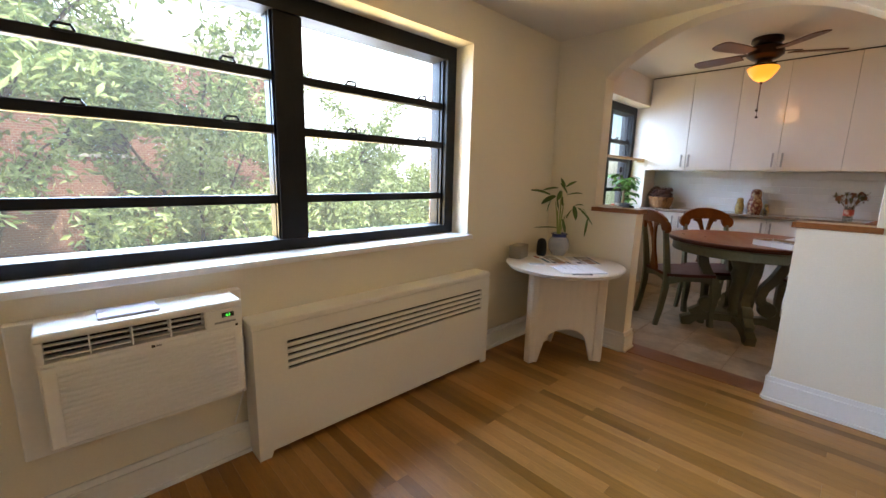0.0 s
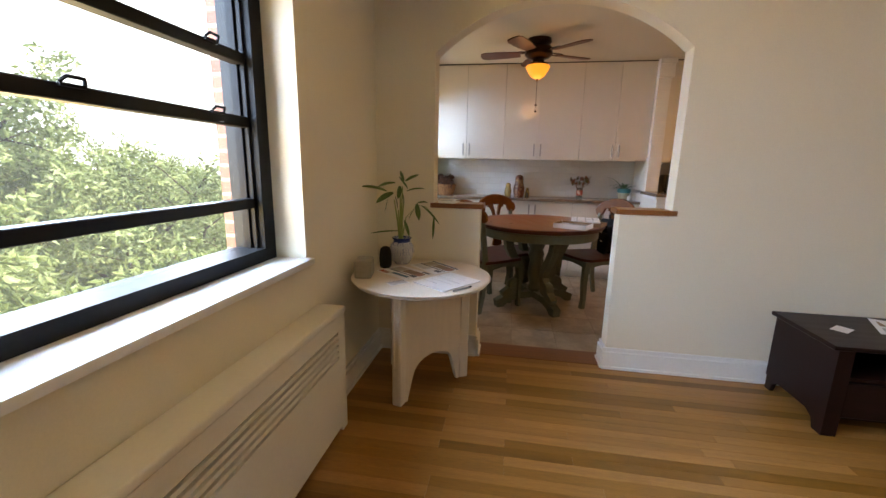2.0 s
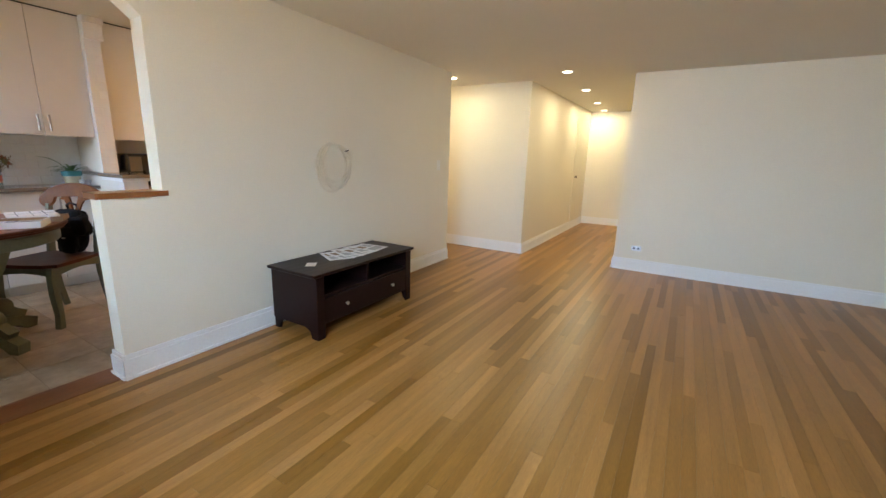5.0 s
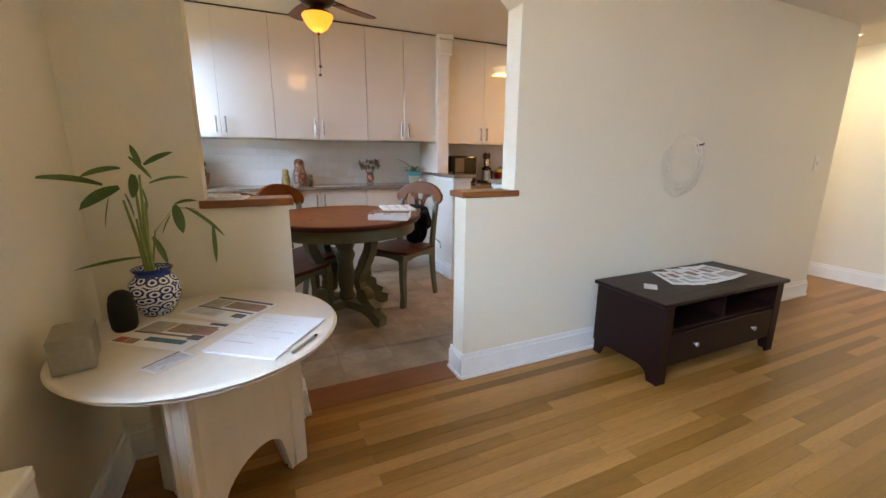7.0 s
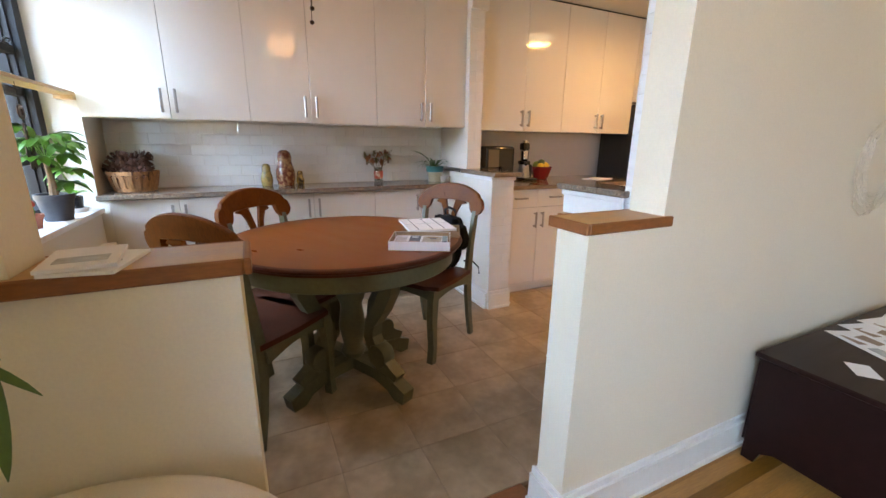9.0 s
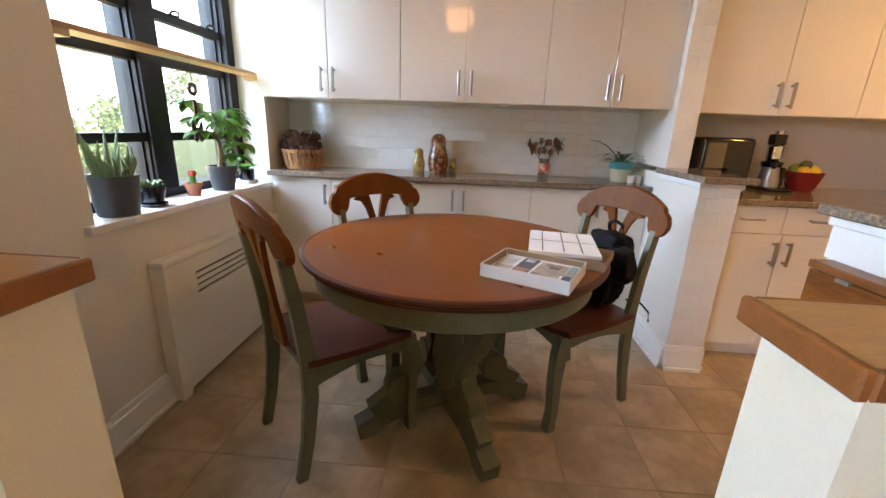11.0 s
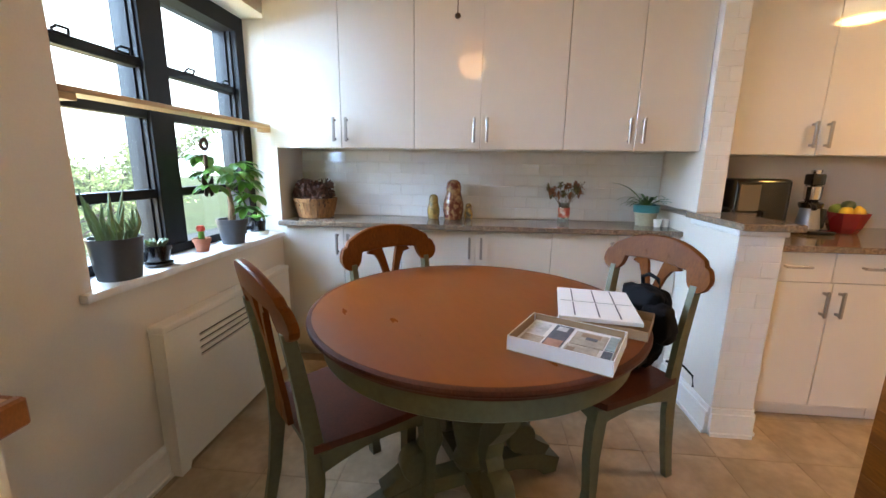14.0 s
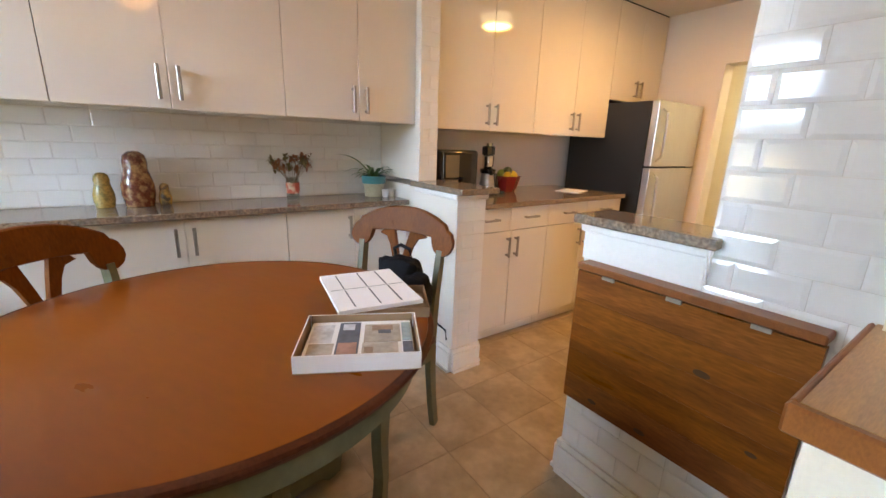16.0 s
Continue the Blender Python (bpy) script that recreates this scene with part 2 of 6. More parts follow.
M_CAPWOOD = material("oiled_oak_cap", (0.44, 0.235, 0.088), 0.34, vary=0.2, scale=4, fine=50, stretch=(10, 1.2, 4), bump=0.04)
M_CAPEDGE = material("red_oak_cap_edge", (0.24, 0.083, 0.02), 0.38, vary=0.2, scale=4, fine=50, stretch=(8, 1, 4), bump=0.04)
M_PAPER = material("white_paper", (0.80, 0.80, 0.82), 0.7, vary=0.02, bump=0.0)


# ---- the large structure ----
def wall(name, boxes, mat, label):
    bm = bmesh.new()
    for b in boxes:
        box(bm, *b)
    return solid(name, bm, mat, label, "wall", "structure")


def pierced_wall(name, xs, zs, y0, y1, mat, label):
    """A wall along x with one opening between the middle values of xs and zs."""
    bm = bmesh.new()
    vs = [[bm.verts.new((x, y0, z)) for z in zs] for x in xs]
    fs = [bm.faces.new((vs[i][j], vs[i + 1][j], vs[i + 1][j + 1], vs[i][j + 1])) for i in range(3) for j in range(3) if (i, j) != (1, 1)]
    ext = bmesh.ops.extrude_face_region(bm, geom=fs)
    bmesh.ops.translate(bm, verts=[v for v in ext["geom"] if isinstance(v, bmesh.types.BMVert)], vec=(0, y1 - y0, 0))
    return solid(name, bm, mat, label, "wall", "structure")


WY, KY = 2.02, 2.12          # inner faces of the window wall in the living room and the dining kitchen
AX0, AX1 = 3.014, 3.138      # faces of the arch wall
pierced_wall("wall_north", (-2.0, -0.12, 2.05, 3.07), (-0.1, 0.85, 2.01, 2.5), WY, 2.335, M_WALL, "cream painted plaster wall with a wide window opening")
pierced_wall("wall_north_kitchen", (3.07, 3.96, 5.22, 5.8), (-0.1, 0.825, 2.06, 2.5), KY, 2.45, M_WALLK, "cream painted kitchen wall with a window opening")
bm = bmesh.new()
RISE, SPRING = 0.282, 1.925
R = (0.715 ** 2 + RISE ** 2) / (2 * RISE)
ys = [0.925 + 0.715 * k / 16 for k in range(-16, 17)]
zs = [SPRING + math.sqrt(R * R - (y - 0.925) ** 2) - (R - RISE) for y in ys]
slab(bm, [(-2.99, 0), (0.500, 0), (0.500, 1.0), (0.21, 1.0), (0.21, 2.5), (-2.99, 2.5)], "x", AX0, AX1)
slab(bm, [(2.12, 0), (2.12, 2.5), (1.64, 2.5), (1.64, 1.0), (1.338, 1.0), (1.338, 0)], "x", AX0, AX1)
for ya, yb, za, zb in zip(ys, ys[1:], zs, zs[1:]):
    slab(bm, [(ya, za), (yb, zb), (yb, 2.5), (ya, 2.5)], "x", AX0, AX1)
bmesh.ops.remove_doubles(bm, verts=bm.verts, dist=0.0005)
solid("wall_arch", bm, M_WALL, "cream plaster wall with a wide arched pass-through and two half walls", "wall", "structure")
wall("wall_south", [(-2.0, 1.138, -3.99, -3.84, -0.1, 2.5), (1.0, 1.138, -7.45, -3.99, -0.1, 2.5), (1.0, 2.45, -7.6, -7.45, -0.1, 2.5)], M_WALL, "cream painted wall beside the hallway")
wall("wall_hall", [(2.33, 5.0, -3.99, -3.84, -0.1, 2.5), (2.33, 2.48, -7.45, -3.99, -0.1, 2.5)], M_WALL, "cream hallway wall with an outside corner")
wall("wall_west", [(-2.15, -2.0, -3.99, 2.42, -0.1, 2.5)], M_WALL, "cream painted end wall")
wall("wall_corridor_end", [(5.0, 5.15, -3.99, -2.9, -0.1, 2.5)], M_WALL, "cream corridor end wall")
wall("wall_kitchen_east", [(5.55, 5.7, -2.9, 2.52, -0.1, 2.5)], M_WALLK, "painted back wall of the kitchen")
wall("wall_kitchen_south", [(4.62, 5.55, -2.9, -2.75, -0.1, 2.5), (3.165, 3.75, -2.9, -2.75, -0.1, 2.5), (3.75, 4.62, -2.9, -2.75, 1.92, 2.5)], M_WALLK, "painted kitchen end wall with an open doorway")
solid("ceiling", B(-2.0, AX0, -7.6, 2.02, LIV_H, LIV_H + 0.1), M_CEIL, "flat painted ceiling with recessed lights", "ceiling", "structure")
solid("ceiling_kitchen", B(AX1, 5.55, -2.75, 2.12, KIT_H, KIT_H + 0.1), M_CEIL, "flat painted kitchen ceiling", "ceiling", "structure")
solid("ceiling_corridor", B(AX0, 5.0, -3.84, -2.99, LIV_H, LIV_H + 0.1), M_CEIL, "flat painted corridor ceiling", "ceiling", "structure")
floor_l = solid("floor", B(-2.0, 3.03, -7.5, 2.02, -0.08, -0.011), M_SUB, "warm golden-brown oak strip floor with a satin finish", "floor", "structure")
floor_c = solid("floor_corridor", B(3.03, 5.0, -3.84, -2.9, -0.08, -0.004), M_OAK, "oak floor of the side corridor", "floor", "structure")
floor_k = solid("floor_kitchen", B(3.22, 5.55, -2.9, 2.12, -0.08, -0.0012), M_GROUT, "beige stone-look tiled kitchen floor", "floor", "structure")
solid("threshold", B(3.03, 3.22, 0.499, 1.339, -0.05, 0.004, bevel=0.003), M_THRESH, "dark red oak threshold board between wood and tile floors", "threshold", "structure")
solid("threshold_corridor", B(3.0, 3.22, -2.99, 0.5, -0.06, -0.02), M_SUB, "sub floor under the wall", "floor", "structure")


def baseboard(name, runs):
    """runs: (x, y, x, y, side) with side the way the face looks, along x or y."""
    bm = bmesh.new()
    for x0, x1, y0, y1, nx, ny in runs:
        d = 0.016
        a = (x0 - (d if nx < 0 else 0), x1 + (d if nx > 0 else 0), y0 - (d if ny < 0 else 0), y1 + (d if ny > 0 else 0))
        box(bm, *a, 0.001, 0.115)
        d2 = 0.007
        b = (x0 - (d2 if nx < 0 else 0), x1 + (d2 if nx > 0 else 0), y0 - (d2 if ny < 0 else 0), y1 + (d2 if ny > 0 else 0))
        box(bm, *b, 0.115, 0.14)
        d3 = 0.026
        c = (x0 - (d3 if nx < 0 else 0), x1 + (d3 if nx > 0 else 0), y0 - (d3 if ny < 0 else 0), y1 + (d3 if ny > 0 else 0))
        box(bm, *c, 0.001, 0.018)
    return solid(name, bm, M_TRIM, "white painted moulded skirting board", "baseboard", "structure")


e = 0.003
baseboard("baseboard", [(AX0 - e, AX0, -2.99, 0.519, -1, 0), (AX0 - 0.016, AX1 + 0.016, 0.500, 0.500 + e, 0, 1), (AX1, AX1 + e, -0.16, 0.500, 1, 0)])
baseboard("baseboard_half_wall", [(AX0 - e, AX0, 1.338, WY, -1, 0), (AX0 - 0.016, AX1 + 0.016, 1.338 - e, 1.338, 0, -1), (AX1, AX1 + e, 1.338, KY, 1, 0)])
baseboard("baseboard_north", [(2.12, AX0 - 0.02, WY - e, WY, 0, -1), (-2.0, 0.66, WY - e, WY, 0, -1)])
baseboard("baseboard_kitchen", [(AX1 + 0.02, 4.2, KY - e, KY, 0, -1)])
baseboard("baseboard_south", [(-2.0, 1.138, -3.84, -3.84 + e, 0, 1), (1.138, 1.138 + e, -7.45, -3.84, 1, 0), (1.16, 2.31, -7.45, -7.45 + e, 0, 1)])
baseboard("baseboard_hall", [(2.33, 5.0, -3.84, -3.84 + e, 0, 1), (2.33 - e, 2.33, -7.43, -3.824, -1, 0)])

# wooden caps on the half walls
for ya, yb, tip in ((0.185, 0.511, 0.511), (1.330, 1.66, 1.330)):
    cap = thing("half_wall_cap", "oiled oak cap with a red-brown front edge on the half wall", "ledge", kind="structure")
    part("cap_board", B(AX0 - 0.008, AX1 + 0.008, ya, yb, 1.001, 1.03), M_CAPWOOD, cap)
    part("cap_edge", B(AX0 - 0.015, AX0 - 0.0085, ya, yb, 1.0, 1.0305, bevel=0.003), M_CAPEDGE, cap, "red-brown edge strip")
    part("cap_edge", B(AX1 + 0.0085, AX1 + 0.016, ya, yb, 1.0, 1.0305, bevel=0.003), M_CAPEDGE, cap, "red-brown edge strip")
    d = 0.013 if tip == 0.511 else -0.013
    part("cap_edge", B(AX0 - 0.015, AX1 + 0.016, min(tip, tip + d), max(tip, tip + d), 0.9995, 1.0308, bevel=0.003), M_CAPEDGE, cap, "red-brown edge strip")


# ---- windows ----
def sash_window(name, label, x0, x1, z0, z1, y, mull, rails):
    win = thing(name, label, "window", kind="structure")
    bm = bmesh.new()
    F = 0.075
    box(bm, x0, x0 + F, y - 0.05, y + 0.09, z0, z1), box(bm, x1 - F, x1, y - 0.05, y + 0.09, z0, z1)
    box(bm, x0 + F, x1 - F, y - 0.05, y + 0.09, z0, z0 + 0.06), box(bm, x0 + F, x1 - F, y - 0.05, y + 0.09, z1 - 0.085, z1)
    box(bm, mull - 0.065, mull + 0.065, y - 0.035, y + 0.09, z0 + 0.06, z1 - 0.085)
    for k in (0.0, 0.03):
        for xx in (x0 + F, x1 - F - 0.012, mull - 0.075, mull + 0.063):
            box(bm, xx, xx + 0.012, y - 0.02 + k, y - 0.005 + k, z0 + 0.06, z1 - 0.085)
    part("window_frame", bm, M_BLACK, win, "black aluminium frame")
    for a, b in ((x0 + F, mull - 0.065), (mull + 0.065, x1 - F)):
        zs = [z0 + 0.06, *rails, z1 - 0.085]
        for i, zr in enumerate(rails):
            bm = bmesh.new()
            box(bm, a, b, y - 0.02, y + 0.03, zr - 0.02, zr + 0.02, bevel=0.003)
            if i > 0:
                for u in (0.28, 0.8):
                    xm = a + u * (b - a)
                    box(bm, xm - 0.03, xm + 0.03, y - 0.032, y - 0.02, zr + 0.012, zr + 0.02)
                    tube(bm, [(xm - 0.03, y - 0.028, zr + 0.02), (xm - 0.02, y - 0.04, zr + 0.034), (xm + 0.02, y - 0.04, zr + 0.034), (xm + 0.03, y - 0.028, zr + 0.02)], 0.005, 6)
            part("sash_rail", bm, M_BLACK, win)
        for p, q in zip(zs, zs[1:]):
            g = part("pane", B(a - 0.004, b + 0.004, y + 0.045, y + 0.049, p, q), M_GLASS, win, "clear glass")
            g.visible_shadow = False
    return win


sash_window("window_1", "wide black-framed sash windows in the living room", -0.12, 2.05, 0.85, 2.01, 2.21, 0.98, (1.10, 1.42, 1.655))
sash_window("window_2", "black-framed sash windows over the kitchen sill", 3.96, 5.22, 0.825, 2.06, 2.33, 4.56, (1.12, 1.46, 1.66))


def sill(name, x0, x1, y0, y1, z, label):
    bm = bmesh.new()
    box(bm, x0, x1, y0, y1, z - 0.028, z, bevel=0.005, seg=2)
    return solid(name, bm, M_SILL, label, "window sill", "structure", smooth=True)


sill("window_sill", -0.16, 2.075, WY - 0.03, 2.16, 0.858, "white marble window sill over the radiator")
sill("window_sill_kitchen", 3.915, 5.19, KY - 0.03, 2.28, 0.846, "white marble kitchen window sill with potted plants")


# ---- outdoors ----
M_LEAF = material("tree_leaves", (0.32, 0.41, 0.15), 0.5, vary=0.2, bump=0.0, rnd=0.5, rnd_sat=0.2, island=True)
M_BARK = material("grey_bark", (0.10, 0.075, 0.055), 0.85, vary=0.3, scale=8, fine=40, stretch=(1, 1, 0.3), bump=0.4)
M_GROUND = material("lawn_ground", (0.07, 0.10, 0.03), 0.9, vary=0.3, scale=0.6, fine=12)


def brick_mat():
    mat = bpy.data.materials.new("red_brick_wall")
    mat.use_nodes = True
    n, l = mat.node_tree.nodes, mat.node_tree.links
    tc, mp, br = n.new("ShaderNodeTexCoord"), n.new("ShaderNodeMapping"), n.new("ShaderNodeTexBrick")
    mp.inputs["Rotation"].default_value = (radians(90), 0, 0)
    br.inputs["Scale"].default_value = 4.0
    br.inputs["Color1"].default_value, br.inputs["Color2"].default_value, br.inputs["Mortar"].default_value = (0.30, 0.12, 0.075, 1), (0.22, 0.085, 0.055, 1), (0.34, 0.28, 0.23, 1)
    br.inputs["Mortar Size"].default_value = 0.03
    l.new(tc.outputs["Object"], mp.inputs[0]), l.new(mp.outputs[0], br.inputs["Vector"])
    l.new(br.outputs[0], n["Principled BSDF"].inputs["Base Color"])
    n["Principled BSDF"].inputs["Roughness"].default_value = 0.85
    return mat


M_BRICK = brick_mat()
M_STONE = material("pale_stone_sill", (0.50, 0.46, 0.40), 0.7)
solid("ground", B(-400, 400, -400, 900, -6.3, -6.0), M_GROUND, "grass and ground far below the windows", "ground", "structure")
house = thing("apartment_building", "red brick apartment building across the garden", "building", pose(-5.0, 15.0, -6.0))
bm = bmesh.new()
wins = [(x, z) for x in (-9.0, -5.2, -1.4, 2.4, 6.2) for z in (1.6, 4.6, 7.6)]
zc = [0, 1.6, 3.1, 4.6, 6.1, 7.6, 9.1, 10.6]
xc = [-12.0] + sorted(v for x in (-9.0, -5.2, -1.4, 2.4, 6.2) for v in (x - 0.6, x + 0.6)) + [11.0]
holes = {(round(x - 0.6, 2), z) for x, z in wins}
for xa, xb in zip(xc, xc[1:]):
    for za, zb in zip(zc, zc[1:]):
        if (round(xa, 2), za) not in holes:
            box(bm, xa, xb, 0, 0.4, za, zb)
box(bm, -12, 11.0, 8.0, 8.4, 0, 10.6), box(bm, -12, -11.6, 0.4, 8.0, 0, 10.6), box(bm, 10.6, 11.0, 0.4, 8.0, 0, 10.6)
part("wall", bm, M_BRICK, house)
part("roof", B(-12.2, 11.2, -0.2, 8.6, 10.6, 10.95), M_STONE, house, "pale stone parapet")
for x, z in wins:
    w = part("window", B(x - 0.6, x + 0.6, 0.18, 0.24, z, z + 1.5), M_BLACK, house, "dark sash window")
    part("pane", B(x - 0.53, x + 0.53, 0.165, 0.178, z + 0.06, z + 0.72), M_DARK, w)
    part("pane", B(x - 0.53, x + 0.53, 0.155, 0.178, z + 0.78, z + 1.44), M_DARK, w)
    part("sill", B(x - 0.7, x + 0.7, -0.08, 0.18, z - 0.1, z - 0.003), M_STONE, w, "pale stone sill")


def tree(at, height, spread, seed, leaves):
    rnd = random.Random(seed)
    tr = thing("tree", "leafy deciduous garden tree in sunlight", "tree", pose(*at))
    wood = bmesh.new()
    tips = []
    tube(wood, [(0, 0, 0), (0.1, 0.05, height * 0.2), (0.0, 0.1, height * 0.42)], [0.16, 0.13, 0.10], 8)
    for k in range(9):
        a = k * 2.4 + rnd.random()
        z0 = height * (0.3 + 0.05 * (k % 4))
        r = spread * (0.55 + 0.45 * rnd.random())
        top = Vector((r * math.cos(a), r * math.sin(a), height * (0.55 + 0.45 * rnd.random())))
        mid = Vector((top.x * 0.35, top.y * 0.35, z0 + (top.z - z0) * 0.6))
        tube(wood, [(0, 0.05, z0), mid, top], [0.07, 0.045, 0.012], 6)
        for j in range(7):
            b = rnd.random() * 6.28
            p0 = mid.lerp(top, rnd.random())
            p1 = p0 + Vector((math.cos(b) * spread * 0.4, math.sin(b) * spread * 0.4, (rnd.random() - 0.35) * height * 0.3))
            tube(wood, [p0, p0.lerp(p1, 0.5) + Vector((0, 0, 0.1)), p1], [0.022, 0.014, 0.006], 5)
            tips += [p0.lerp(p1, u) for u in (0.35, 0.6, 0.8, 1.0)]
    part("trunk", wood, M_BARK, tr, smooth=True)
    vs, fs = [], []
    for i in range(int(leaves * 0.85)):
        c = tips[rnd.randrange(len(tips))]
        p = c + Vector((rnd.gauss(0, 0.19), rnd.gauss(0, 0.19), rnd.gauss(-0.05, 0.14)))
        d = Vector((rnd.gauss(0, 1), rnd.gauss(0, 1), rnd.gauss(-0.5, 0.6))).normalized()
        s = d.cross(Vector((rnd.gauss(0, 1), rnd.gauss(0, 1), rnd.gauss(0, 1)))).normalized()
        L, W = 0.055 + 0.06 * rnd.random(), 0.022 + 0.018 * rnd.random()
        n0 = len(vs)
        up = s.cross(d) * 0.012
        vs += [p - d * L, p + s * W + up, p + d * L, p - s * W + up]
        fs += [(n0, n0 + 1, n0 + 2), (n0, n0 + 2, n0 + 3)]
    me = bpy.data.meshes.new("crown")
    me.from_pydata([tuple(v) for v in vs], [], fs)
    me.materials.append(M_LEAF)
    ob = new("crown", me)
    ob.parent = tr
    return tr


tree((-1.2, 8.6, -6.0), 12.0, 2.9, 3, 36000)
tree((2.4, 10.4, -6.0), 9.6, 2.6, 5, 26000)
tree((6.6, 13.5, -6.0), 9.0, 3.0, 8, 24000)
tree((-4.8, 10.6, -6.0), 12.6, 3.2, 11, 30000)
tree((10.5, 16.5, -6.0), 8.6, 3.2, 17, 20000)
tree((4.9, 8.4, -6.0), 7.0, 2.4, 23, 24000)
tree((8.8, 10.4, -6.0), 7.4, 2.7, 29, 22000)
tree((13.5, 12.5, -6.0), 7.8, 3.0, 31, 20000)
tree((17.0, 18.0, -6.0), 8.4, 3.4, 37, 16000)
solid("backdrop", B(-260, 300, 150, 150.5, -6.0, 130), glow("hazy_bright_sky", (0.90, 0.95, 1.0), 1.15), "hazy bright summer sky in the distance", "sky", "structure")
# the outer brick skin beside the living-room window
solid("wall_outer_brick", B(2.075, 3.065, 2.338, 2.42, -6, 3.0), M_BRICK, "red brick outer wall beside the window", "wall", "structure")


# ---- dining kitchen: cabinets ----
def handle(parent, x, y, z, length=0.13, upright=True):
    bm = bmesh.new()
    if upright:
        box(bm, x - 0.036, x - 0.024, y - 0.007, y + 0.007, z, z + length, bevel=0.002)
        box(bm, x - 0.024, x, y - 0.005, y + 0.005, z + 0.008, z + 0.02), box(bm, x - 0.024, x, y - 0.005, y + 0.005, z + length - 0.02, z + length - 0.008)
    else:
        box(bm, x - 0.034, x - 0.024, y - length / 2, y + length / 2, z - 0.006, z + 0.006, bevel=0.002)
        box(bm, x - 0.024, x, y - length / 2 + 0.008, y - length / 2 + 0.02, z - 0.005, z + 0.005), box(bm, x - 0.024, x, y + length / 2 - 0.02, y + length / 2 - 0.008, z - 0.005, z + 0.005)
    return part("handle", bm, M_NICKEL, parent, "brushed nickel bar handle")


def cabinet(name, label, xf, xb, ya, yb, z0, z1, seam, upper, drawers=0, toe=0.0, group=""):
    """A unit with two doors that looks towards -x; ya > yb."""
    cb = thing(name, label, "cabinet", pose(xb, (ya + yb) / 2, z0), group=group)
    dx, dy = xb, (ya + yb) / 2
    part("body", B(xf + 0.021 - dx, -0.002, yb + 0.001 - dy, ya - 0.001 - dy, toe, z1 - z0), M_GLOSS, cb)
    if toe > 0:
        part("toe_kick", B(xf + 0.06 - dx, -0.01, yb + 0.002 - dy, ya - 0.002 - dy, 0.001, toe - 0.001), M_WALLK, cb)
    top = z1 - z0 - (0.15 if drawers else 0.004)
    for a, b, side in ((ya, seam, -1), (seam, yb, 1)):
        d = part("door", B(xf - dx, xf + 0.018 - dx, b + 0.0015 - dy, a - 0.0015 - dy, toe + 0.002, top, bevel=0.0015), M_GLOSS, cb)
        hy = (b if side < 0 else a) - dy + (0.035 if side < 0 else -0.035)
        handle(d, xf - dx, hy, 0.035 if upper else top - 0.165)
    for k in range(drawers):
        a = ya + (yb - ya) * k / drawers
        b = ya + (yb - ya) * (k + 1) / drawers
        d = part("drawer", B(xf - dx, xf + 0.018 - dx, b + 0.0015 - dy, a - 0.0015 - dy, z1 - z0 - 0.147, z1 - z0 - 0.004, bevel=0.0015), M_GLOSS, cb)
        handle(d, xf - dx, (a + b) / 2 - dy, z1 - z0 - 0.07, 0.12, False)
    return cb


UX, UZ = 5.115, 1.348
G1, G2, G3, G4 = "tall wall cabinets in the dining area", "base cabinets in the dining area", "wall cabinets in the kitchen", "base cabinets in the kitchen"
for ya, yb, seam in ((2.10, 1.265, 1.68), (1.265, 0.455, 0.90), (0.455, -0.245, 0.09)):
    cabinet("wall_cabinet", "tall glossy white wall cabinet with steel bar handles", UX, 5.55, ya, yb, UZ, 2.342, seam, True, group=G1)
for ya, yb, seam in ((2.07, 1.36, 1.72), (1.36, 0.465, 0.911), (0.465, -0.243, 0.093)):
    cabinet("base_cabinet", "glossy white base cabinet under the granite counter", 5.20, 5.55, ya, yb, 0.001, 0.884, seam, False, toe=0.09, group=G2)
for ya, yb, seam in ((-0.38, -1.20, -0.80), (-1.20, -2.035, -1.62)):
    cabinet("wall_cabinet", "glossy white wall cabinet over the kitchen counter", UX, 5.55, ya, yb, 1.335, 2.342, seam, True, group=G3)
cabinet("wall_cabinet", "short glossy white cabinet above the refrigerator", UX, 5.55, -2.037, -2.74, 1.63, 2.342, -2.39, True, group=G3)
for ya, yb, seam in ((-0.445, -1.13, -0.80), (-1.13, -1.96, -1.50)):
    cabinet("base_cabinet", "glossy white kitchen base cabinet with drawers", 4.85, 5.55, ya, yb, 0.001, 0.884, seam, False, drawers=2, toe=0.09, group=G4)
solid("filler_panel", B(5.215, 5.55, 2.0715, 2.119, 0.001, 0.884), M_WALLK, "painted filler strip beside the base cabinets", "trim", "structure")
# black strip painted in as the shadow between cabinet tops and ceiling
solid("ceiling_gap_strip", B(UX + 0.004, 5.55, -2.74, 2.1, 2.3435, 2.349), M_DARK, "thin black strip standing in for the shadow above the cabinets", "trim", "structure")
solid("counter_dining", B(5.165, 5.549, -0.243, 2.118, 0.886, 0.916, bevel=0.004), M_GRANITE, "polished brown speckled granite counter", "counter")
solid("counter_kitchen", B(4.82, 5.549, -1.965, -0.443, 0.886, 0.916, bevel=0.004), M_GRANITE, "polished brown speckled granite kitchen counter", "counter")

